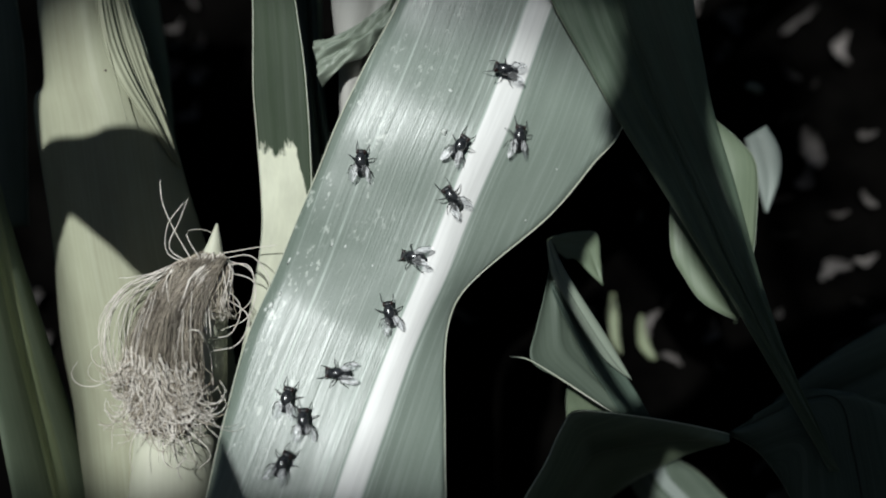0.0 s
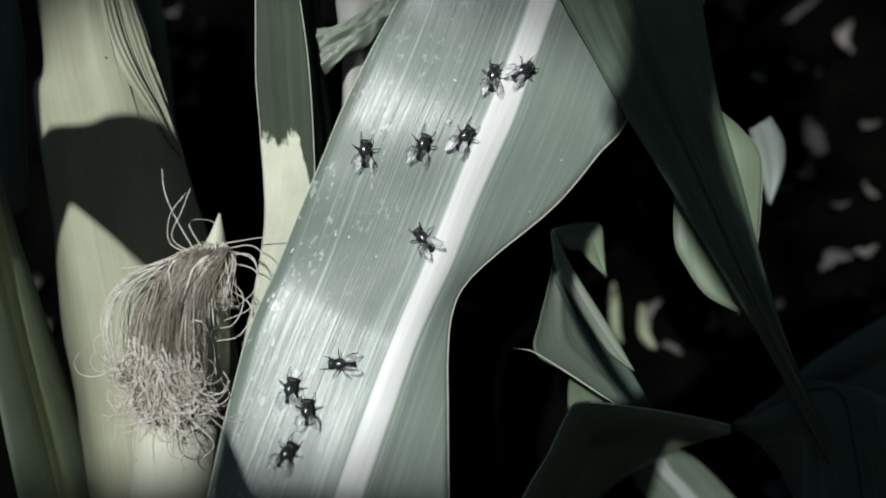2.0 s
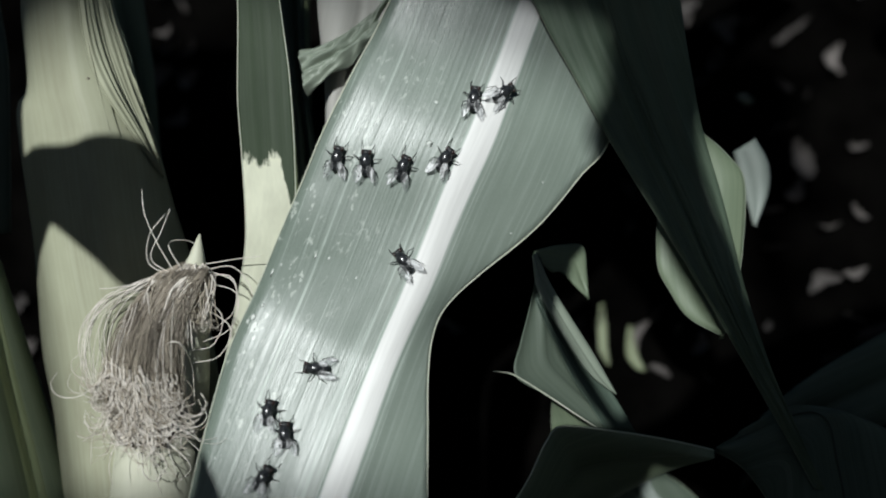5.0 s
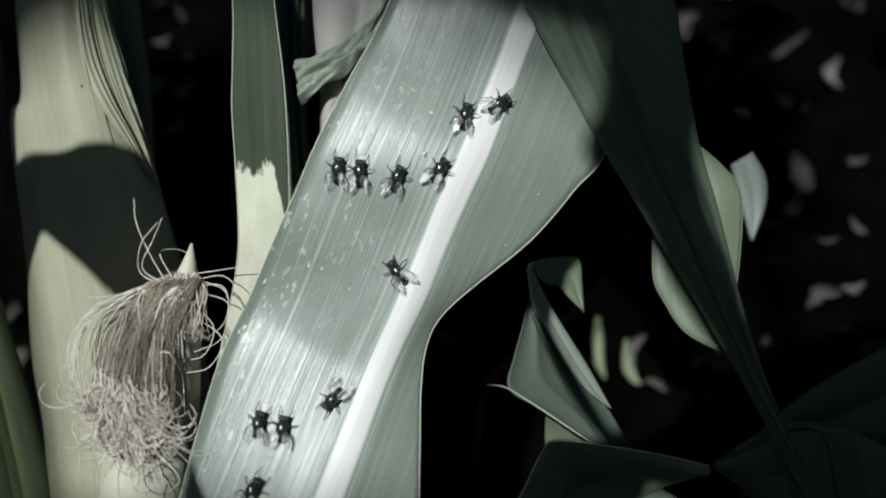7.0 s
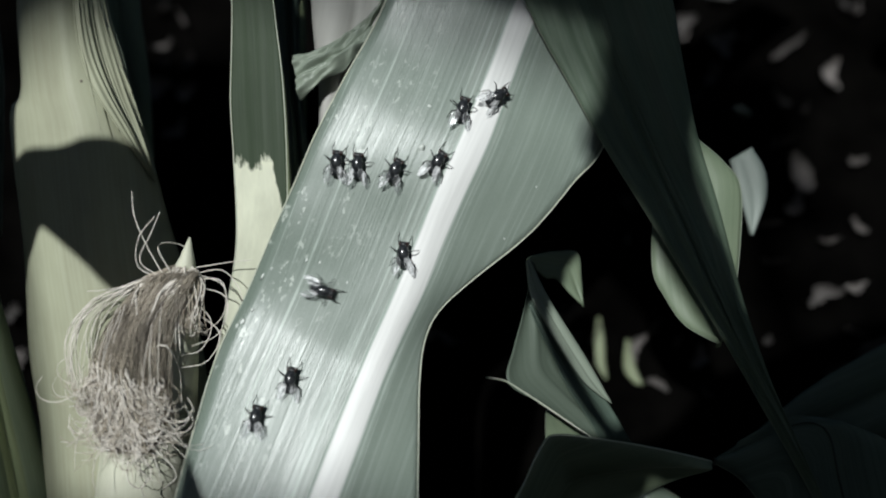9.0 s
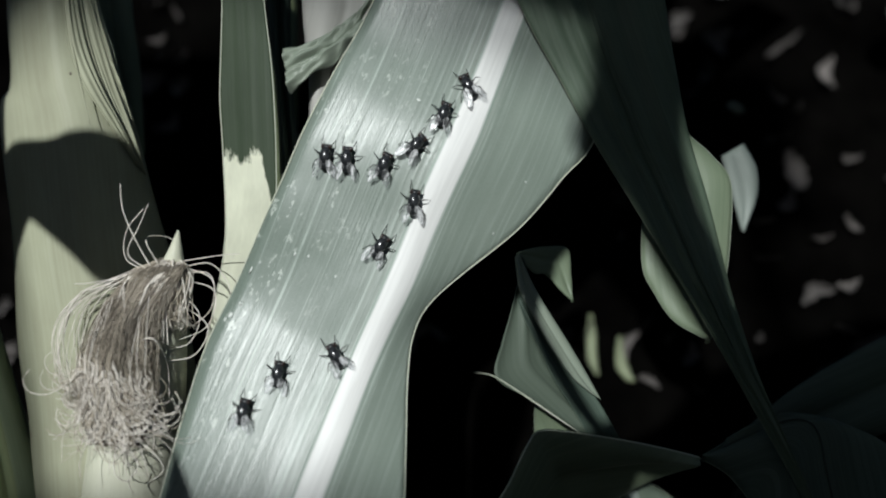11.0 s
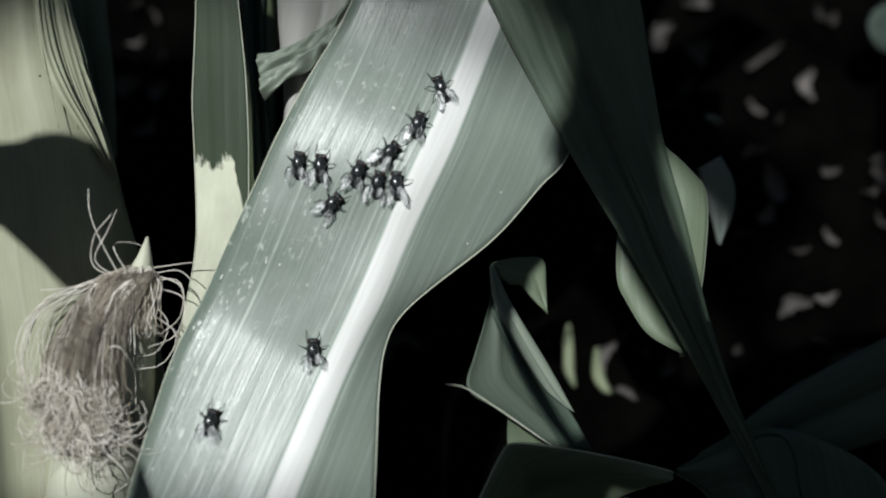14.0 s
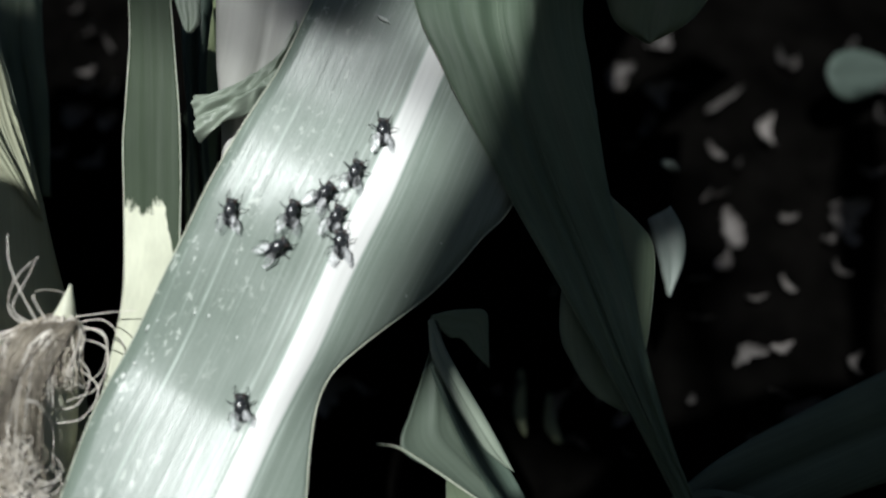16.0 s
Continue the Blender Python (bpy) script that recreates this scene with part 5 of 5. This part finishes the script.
def wing_material():
    mat, nt, p = blank("fly_wing")
    p.inputs["Base Color"].default_value = (0.85, 0.86, 0.86, 1)
    p.inputs["Roughness"].default_value = 0.24
    p.inputs["Specular IOR Level"].default_value = 1.0
    clear = nt.nodes.new("ShaderNodeBsdfTransparent")
    clear.inputs[0].default_value = (0.85, 0.86, 0.87, 1)
    sh = nt.nodes.new("ShaderNodeMixShader")
    # This mask makes white patches that stand for glints on the wing.
    veins = ramp(nt, uv_noise(nt, 700, 260, 1, 3, 0.6), [(0.46, (0.10, 0.10, 0.10)), (0.60, (0.82, 0.82, 0.82))])
    nt.links.new(bump(nt, uv_noise(nt, 1400, 420, 1, 2, 0.5, 8.0), 0.4, 0.0003), p.inputs["Normal"])
    nt.links.new(veins, sh.inputs[0])
    nt.links.new(clear.outputs[0], sh.inputs[1])
    nt.links.new(p.outputs[0], sh.inputs[2])
    nt.links.new(sh.outputs[0], nt.nodes["Material Output"].inputs[0])
    return mat


M_WING = wing_material()
MM = 0.00104


def egg(bm, centre, radii, taper=0.0, pitch=0.0, u=14, v=10):
    """A tapered ellipsoid along y; radii in mm."""
    res = bmesh.ops.create_uvsphere(bm, u_segments=u, v_segments=v, radius=1.0)
    rot = Matrix.Rotation(radians(pitch), 4, "X")
    for w in res["verts"]:
        c = Vector((w.co.x, w.co.z, w.co.y))
        k = 1 - taper * c.y
        c = Vector((c.x * radii[0] * k, c.y * radii[1], c.z * radii[2] * k))
        w.co = (rot @ c + Vector(centre)) * MM
    return res["verts"]


def build_fly():
    """A stout fly 9 mm long, head towards +y, feet at z = 0."""
    fly = thing("fly", "black fly with clear folded wings on the maize leaf", "fly", group="flies on the leaf")
    bm = bmesh.new()
    egg(bm, (0, 0.35, 2.25), (1.85, 2.9, 1.7))
    egg(bm, (0, -1.4, 2.6), (1.2, 0.9, 0.95))
    egg(bm, (0, 2.35, 2.1), (1.4, 0.9, 1.2))
    part("thorax", bm, M_FLY_GREY, fly, "black glossy thorax")
    bm = bmesh.new()
    egg(bm, (0, -1.7, 1.9), (1.8, 2.25, 1.4), 0.1, 8)
    for w in bm.verts:
        w.co.x *= 1 - 0.04 * (math.sin(w.co.y * 1000 * 5.2) > 0.55)
    part("abdomen", bm, M_FLY, fly, "glossy black abdomen")
    bm = bmesh.new()
    egg(bm, (0, 3.0, 2.0), (1.55, 1.0, 1.25))
    egg(bm, (0, 3.3, 1.2), (0.3, 0.6, 0.3), 0, -40, 8, 6)
    for sx in (-1, 1):
        tube(bm, [Vector((sx * 0.25, 3.4, 2.2)) * MM, Vector((sx * 0.35, 3.8, 2.0)) * MM, Vector((sx * 0.6, 4.1, 2.1)) * MM], [0.00012, 0.00009, 0.00004], 5)
    part("head", bm, M_FLY, fly)
    for sx in (-1, 1):
        bm = bmesh.new()
        egg(bm, (sx * 1.0, 3.1, 2.15), (0.72, 0.85, 1.0), 0, 0, 10, 8)
        part("eye", bm, M_EYE, fly, "dark compound eye")
    for sx in (-1, 1):
        root = Vector((sx * 1.0, -0.7, 3.35))
        ang = radians(13 if sx < 0 else 24)
        ax = Vector((sx * math.sin(ang), -math.cos(ang), -0.12 if sx < 0 else -0.26)).normalized()
        cr = Vector((sx * math.cos(ang), math.sin(ang), -0.10 if sx < 0 else -0.5)).normalized()
        bm = bmesh.new()
        uvl = bm.loops.layers.uv.new("UVMap")

        def spot(i, k):
            s = i / 10
            out = 1.35 * math.sin(math.pi * min(s * 0.86 + 0.10, 1)) ** 0.75
            inn = -1.2 * math.sin(math.pi * min(s * 0.9 + 0.05, 1)) ** 0.9
            return (root + ax * (5.9 * s) + cr * (inn + (out - inn) * k / 4) + Vector((0, 0, 0.10 * math.sin(k * 1.9 + s * 5)))) * MM
        rows = [[bm.verts.new(spot(i, k)) for k in range(5)] for i in range(11)]
        for a, b in zip(rows, rows[1:]):
            for k in range(4):
                f = bm.faces.new((a[k], a[k + 1], b[k + 1], b[k]))
                for lp in f.loops:
                    lp[uvl].uv = (lp.vert.co.x, lp.vert.co.y)
        w = part("wing", bm, M_WING, fly, "clear veined wing with glints painted as white patches")
        bm = bmesh.new()
        for k in (1, 3, 4):
            tube(bm, [spot(i, k) + Vector((0, 0, 0.00004)) for i in range(10)], 0.00005, 4)
        part("wing_vein", bm, M_FLY, w)
    for sx in (-1, 1):
        for y0, kn, ft in ((1.9, (1.7, 4.1, 2.5), (2.0, 6.4, 0.1)), (0.5, (3.2, 1.4, 2.5), (4.6, 1.9, 0.1)), (-0.7, (2.9, -1.6, 2.6), (4.2, -4.0, 0.1))):
            bm = bmesh.new()
            turn = 0.25 * math.sin(5 * y0 + sx)
            hip, knee, foot = Vector((sx * 1.0, y0, 1.4)), Vector((sx * kn[0], kn[1] + turn, kn[2])), Vector((sx * ft[0], ft[1] + 2 * turn, ft[2]))
            ankle = knee.lerp(foot, 0.68) + Vector((0, 0, -0.25))
            tube(bm, [p * MM for p in (hip, hip.lerp(knee, 0.5) + Vector((0, 0, 0.15)), knee, knee.lerp(ankle, 0.5), ankle, foot)], [0.00024, 0.00024, 0.00016, 0.00013, 0.00009, 0.00007], 6)
            part("leg", bm, M_FLY, fly)
    return fly


FLIES = [build_fly()]
for k in range(11):
    FLIES.append(copy_thing(FLIES[0], pose(0.02 * k, -1.5, 0.1)))


def lay_specks(rows):
    """Dried pale droplets on the broad leaf: place, turn, length and width in mm."""
    for x, y, z, rx, ry, rz, ln, wd in rows:
        bm = bmesh.new()
        res = bmesh.ops.create_uvsphere(bm, u_segments=9, v_segments=6, radius=1.0)
        for w in res["verts"]:
            k = 1 + 0.75 * noise.noise(w.co * 2.3 + Vector((x * 900, y * 700, 0)))
            w.co = Vector((w.co.x * wd * 0.5 * k, w.co.y * ln * 0.5 * k, w.co.z * 0.14)) * 0.001
        bm.transform(pose(x, y, z, rx, ry, rz))
        ob = part("speck", bm, M_SPECK, P_MAIN, "dried white droplet")
        ob.matrix_parent_inverse = Matrix.Translation(-P_MAIN.location)


M_SPECK = plain_material("dried_droplet", (0.3, 0.33, 0.3), (0.6, 0.63, 0.59), 0.5, 900, 0.3)


lay_specks([(0.0050, 0.0109, 0.5312, 58, 20, -11, 2.2, 2.0), (-0.0339, 0.0027, 0.5123, 61, 19, -15, 2.9, 1.3), (-0.0349, 0.0020, 0.5108, 60, 18, -15, 1.3, 0.9), (0.0066, 0.0188, 0.5424, 54, 18, -12, 0.9, 1.5)])
lay_specks([(0.0375, 0.0247, 0.5452, 56, 24, -5, 1.8, 0.9), (0.0407, 0.0247, 0.5442, 57, 24, -4, 1.7, 0.9), (0.0438, 0.0261, 0.5454, 57, 25, -4, 1.5, 0.7), (-0.0424, -0.0039, 0.4976, 57, 17, -16, 2.2, 0.9)])
lay_specks([(-0.0409, -0.0056, 0.4948, 56, 16, -16, 1.5, 0.9), (-0.0437, -0.0067, 0.4924, 55, 16, -16, 2.6, 0.7), (-0.0276, -0.0031, 0.5018, 59, 18, -14, 1.8, 0.7), (-0.0253, -0.0053, 0.4978, 57, 18, -14, 1.3, 0.9)])
lay_specks([(-0.0297, -0.0049, 0.4981, 57, 18, -14, 1.7, 0.7), (-0.0371, -0.0041, 0.4983, 58, 17, -15, 1.1, 0.9), (-0.0488, -0.0147, 0.4804, 51, 14, -16, 2.2, 1.5), (-0.0463, -0.0124, 0.4833, 52, 15, -16, 1.5, 1.1)])
lay_specks([(-0.0505, -0.0156, 0.4792, 51, 14, -16, 1.5, 1.1), (-0.0206, 0.0009, 0.5102, 61, 19, -13, 1.7, 0.7), (-0.0281, 0.0035, 0.5147, 61, 19, -14, 2.6, 0.7), (-0.0315, 0.0002, 0.5078, 60, 19, -14, 1.5, 0.7)])
lay_specks([(-0.0565, -0.0433, 0.4471, 42, 9, -18, 1.1, 0.9), (-0.0164, -0.0084, 0.4928, 56, 19, -12, 1.3, 0.6), (0.0323, 0.0045, 0.5041, 74, 26, 8, 0.7, 0.7), (0.0417, 0.0115, 0.5195, 72, 25, 4, 0.7, 0.6)])
lay_specks([(0.0184, 0.0432, 0.5797, 60, 21, -10, 1.3, 4.2)])


# ---- what moves ----
def motions():
    walk(FLIES[0], [
        (0, pose(-0.0209, 0.0065, 0.5217, 62, 2, -4)),
        (2.5, pose(-0.0209, 0.0065, 0.5217, 62, 2, -4)),
        (3, pose(-0.0172, 0.0075, 0.5242, 62, 4, -5)),
        (3.5, pose(-0.0172, 0.0075, 0.5242, 62, 4, -5)),
        (4, pose(-0.0146, 0.0078, 0.5252, 62, 3, -4)),
        (14.5, pose(-0.0146, 0.0078, 0.5252, 62, 3, -4)),
        (14.8, pose(-0.0172, 0.0086, 0.5265, 61, 1, -4)),
        (14.9, pose(-0.0172, 0.0086, 0.5265, 61, 1, -4)),
        (15, pose(0.0302, -0.0252, 0.5586, 60, 40, -60)),
        (15.1, pose(0.1600, -0.0500, 0.6400, 60, 40, -70)),
        (15.4, pose(0.3200, -0.0160, 0.7000, 88, 0, 0)),
        (16, pose(0.3200, -0.0160, 0.7000, 88, 0, 0)),
    ])
    walk(FLIES[1], [
        (0, pose(0.0217, 0.0316, 0.6311, -57, 2, 179)),
        (2.2, pose(0.0206, 0.0288, 0.6269, -53, 2, -180)),
        (2.3, pose(0.0110, 0.0142, 0.5584, -54, -15, 170)),
        (2.4, pose(-0.0109, -0.0008, 0.5216, -53, -42, 153)),
        (2.5, pose(-0.0203, -0.0002, 0.5090, 41, -53, 40)),
        (2.7, pose(-0.0245, 0.0028, 0.5139, 58, -29, 14)),
        (3, pose(-0.0264, 0.0049, 0.5177, 62, -3, -2)),
        (3.5, pose(-0.0259, 0.0083, 0.5245, 61, 7, -8)),
        (4, pose(-0.0236, 0.0087, 0.5257, 61, 7, -8)),
        (5, pose(-0.0236, 0.0087, 0.5257, 61, 7, -8)),
        (7.5, pose(-0.0212, 0.0084, 0.5254, 61, 3, -6)),
        (16, pose(-0.0212, 0.0084, 0.5254, 61, 3, -6)),
    ])
    walk(FLIES[2], [
        (0, pose(0.0082, 0.0014, 0.5129, 61, -31, 22)),
        (0.3, pose(0.0048, 0.0037, 0.5169, 64, -1, 3)),
        (0.5, pose(-0.0045, 0.0089, 0.5278, 61, -2, 1)),
        (1, pose(-0.0030, 0.0071, 0.5243, 61, 19, -10)),
        (14.5, pose(-0.0030, 0.0071, 0.5243, 61, 19, -10)),
        (15, pose(-0.0031, 0.0083, 0.5267, 61, 11, -6)),
        (16, pose(-0.0031, 0.0083, 0.5267, 61, 11, -6)),
    ])
    walk(FLIES[3], [
        (0, pose(0.0102, 0.0087, 0.5269, 55, 25, -23)),
        (9, pose(0.0102, 0.0087, 0.5269, 55, 25, -23)),
        (11.5, pose(0.0061, 0.0104, 0.5304, 53, 36, -22)),
        (15, pose(0.0061, 0.0104, 0.5304, 53, 36, -22)),
        (16, pose(0.0058, 0.0116, 0.5323, 52, 34, -22)),
    ])
    walk(FLIES[4], [
        (0, pose(0.0240, 0.0231, 0.5476, 23, -53, 66)),
        (0.3, pose(0.0199, 0.0224, 0.5460, 53, -19, 17)),
        (0.5, pose(0.0212, 0.0226, 0.5465, 45, -24, -13)),
        (1, pose(0.0199, 0.0221, 0.5457, 56, 6, -1)),
        (1.5, pose(0.0188, 0.0197, 0.5429, 51, -1, -14)),
        (5, pose(0.0188, 0.0197, 0.5429, 51, -1, -14)),
        (7.5, pose(0.0170, 0.0184, 0.5412, 56, 12, -6)),
        (9, pose(0.0170, 0.0184, 0.5412, 56, 12, -6)),
        (11.5, pose(0.0142, 0.0158, 0.5380, 56, 14, -7)),
        (16, pose(0.0142, 0.0158, 0.5380, 56, 14, -7)),
    ])
    walk(FLIES[5], [
        (0, pose(0.0284, 0.0125, 0.5293, 65, 11, 6)),
        (0.3, pose(0.0271, 0.0173, 0.5376, 60, 9, 4)),
        (0.5, pose(0.0265, 0.0194, 0.5417, 59, 23, 4)),
        (1, pose(0.0281, 0.0218, 0.5440, 66, 47, 19)),
        (1.5, pose(0.0281, 0.0218, 0.5440, 66, 47, 19)),
        (2, pose(0.0272, 0.0217, 0.5449, 39, 51, -29)),
        (9, pose(0.0272, 0.0217, 0.5449, 39, 51, -29)),
        (11.5, pose(0.0214, 0.0225, 0.5467, 46, -31, 20)),
        (12, pose(0.0217, 0.0233, 0.5474, 49, -10, -16)),
        (13, pose(0.0217, 0.0233, 0.5474, 49, -10, -16)),
        (14, pose(0.0209, 0.0235, 0.5475, 54, -19, 16)),
        (15, pose(0.0209, 0.0235, 0.5475, 54, -19, 16)),
        (16, pose(0.0213, 0.0245, 0.5487, 56, 1, 2)),
    ])
    walk(FLIES[6], [
        (0, pose(-0.0027, -0.0073, 0.4954, -13, -52, 76)),
        (0.5, pose(-0.0027, -0.0073, 0.4954, -13, -52, 76)),
        (1, pose(-0.0011, -0.0060, 0.4981, 45, -37, 17)),
        (8.5, pose(-0.0011, -0.0060, 0.4981, 45, -37, 17)),
        (9, pose(0.0010, -0.0045, 0.5011, 59, -1, -5)),
        (11.5, pose(0.0071, 0.0024, 0.5151, 63, 6, -3)),
        (12, pose(0.0071, 0.0024, 0.5151, 63, 6, -3)),
        (12.5, pose(0.0094, 0.0056, 0.5219, 60, -5, -5)),
        (15, pose(0.0094, 0.0056, 0.5219, 60, -5, -5)),
        (16, pose(0.0117, 0.0048, 0.5200, 65, 3, 5)),
    ])
    walk(FLIES[7], [
        (0, pose(-0.0103, -0.0164, 0.4797, 56, -9, 9)),
        (0.12, pose(-0.0103, -0.0164, 0.4797, 56, -9, 9)),
        (0.22, pose(-0.0206, -0.0302, 0.5064, 55, -19, 12)),
        (0.35, pose(-0.0435, -0.0321, 0.5705, 60, -19, 12)),
        (0.5, pose(-0.0651, -0.0207, 0.6488, 60, -19, 12)),
        (16, pose(-0.0326, -0.0019, 0.6656, 59, -21, 13)),
    ])
    walk(FLIES[8], [
        (0, pose(-0.0255, -0.0285, 0.4646, 4, -49, 86)),
        (2.5, pose(-0.0255, -0.0285, 0.4646, 4, -49, 86)),
        (3, pose(-0.0271, -0.0247, 0.4688, 4, -52, 84)),
        (5, pose(-0.0271, -0.0247, 0.4688, 4, -52, 84)),
        (7.3, pose(-0.0176, -0.0300, 0.4627, -47, -13, 171)),
        (7.5, pose(-0.0171, -0.0406, 0.4526, -46, 15, -159)),
        (8, pose(-0.0215, -0.0444, 0.4491, -34, -33, 145)),
        (8.2, pose(-0.0213, -0.0444, 0.4490, -10, -45, 108)),
        (8.4, pose(-0.0243, -0.0437, 0.4574, 32, -36, 45)),
        (8.5, pose(-0.0232, -0.0152, 0.4933, 34, -48, 47)),
        (8.6, pose(-0.0297, -0.0100, 0.4933, 54, -21, 12)),
        (8.7, pose(-0.0315, -0.0090, 0.4910, 54, 21, -17)),
        (9, pose(-0.0238, -0.0100, 0.4901, -23, 53, -119)),
        (9.2, pose(-0.0108, -0.0154, 0.4813, -36, 47, -132)),
        (11.3, pose(-0.0030, -0.0032, 0.5026, 59, 24, -12)),
        (11.5, pose(-0.0030, -0.0032, 0.5026, 59, 24, -12)),
        (12, pose(0.0008, 0.0008, 0.5104, 62, 21, -8)),
        (12.5, pose(0.0032, 0.0059, 0.5217, 63, 12, -4)),
        (15, pose(0.0032, 0.0059, 0.5217, 63, 12, -4)),
        (16, pose(0.0098, 0.0084, 0.5263, 61, 19, -8)),
    ])
    walk(FLIES[9], [
        (0, pose(-0.0408, -0.0345, 0.4583, 47, 5, -8)),
        (14.9, pose(-0.0408, -0.0345, 0.4583, 47, 5, -8)),
        (15, pose(-0.0054, -0.0511, 0.5131, 48, 30, -50)),
        (15.1, pose(0.1000, -0.0700, 0.6900, 50, 30, -60)),
        (15.4, pose(0.3190, -0.0155, 0.7600, 88, 0, 0)),
        (16, pose(0.3190, -0.0155, 0.7600, 88, 0, 0)),
    ])
    walk(FLIES[10], [
        (0, pose(-0.0350, -0.0391, 0.4538, 46, -3, 2)),
        (5, pose(-0.0350, -0.0391, 0.4538, 46, -3, 2)),
        (7.3, pose(-0.0325, -0.0333, 0.4597, 47, 6, -7)),
        (7.5, pose(-0.0303, -0.0274, 0.4659, 47, 19, -17)),
        (8, pose(-0.0316, -0.0263, 0.4671, 51, 5, -5)),
        (11.5, pose(-0.0316, -0.0263, 0.4671, 51, 5, -5)),
        (11.7, pose(-0.0302, -0.0206, 0.4736, 54, 4, -3)),
        (12, pose(-0.0137, -0.0015, 0.5062, 61, 15, -8)),
        (12.5, pose(-0.0104, 0.0030, 0.5153, 56, 37, -23)),
        (14.5, pose(-0.0104, 0.0030, 0.5153, 56, 37, -23)),
        (15, pose(-0.0069, 0.0039, 0.5173, 49, 48, -33)),
        (16, pose(-0.0069, 0.0039, 0.5173, 49, 48, -33)),
    ])
    walk(FLIES[11], [
        (0, pose(-0.0404, -0.0481, 0.4444, 40, 18, -22)),
        (8.2, pose(-0.0404, -0.0481, 0.4444, 40, 18, -22)),
        (8.4, pose(-0.0102, -0.0477, 0.4531, 46, 52, 1)),
        (8.6, pose(0.0090, -0.0713, 0.4388, 37, 38, -20)),
        (8.8, pose(0.0084, -0.0618, 0.4259, 50, 7, 14)),
        (9.2, pose(0.0021, -0.0536, 0.4302, 51, -1, 21)),
        (11.3, pose(-0.0149, -0.0202, 0.4736, 51, -22, 20)),
        (11.5, pose(-0.0149, -0.0202, 0.4736, 51, -22, 20)),
        (12, pose(-0.0128, -0.0189, 0.4754, 55, -5, 6)),
        (16, pose(-0.0128, -0.0189, 0.4754, 55, -5, 6)),
    ])
    # the added overhanging leaf swings on its joint about the line to the sun, moving its shadow
    def swung(deg, side):
        return Matrix.Translation(SWING_AT + Vector((side, 0, 0))) @ Matrix.Rotation(radians(deg), 4, toward_sun())
    walk(SWING, [(t, swung(a, b)) for t, a, b in ((0, 80, 0.0), (9, 80, 0.0), (12.5, 75, 0.0), (13.5, 62, 0.0), (14.0, 50, 0.0), (14.25, 24, 0.0), (14.5, -9, 0.0), (14.75, -16, 0.0), (15, -20, 0.0), (15.5, -24, 0.003), (16, -27, 0.006))])


motions()
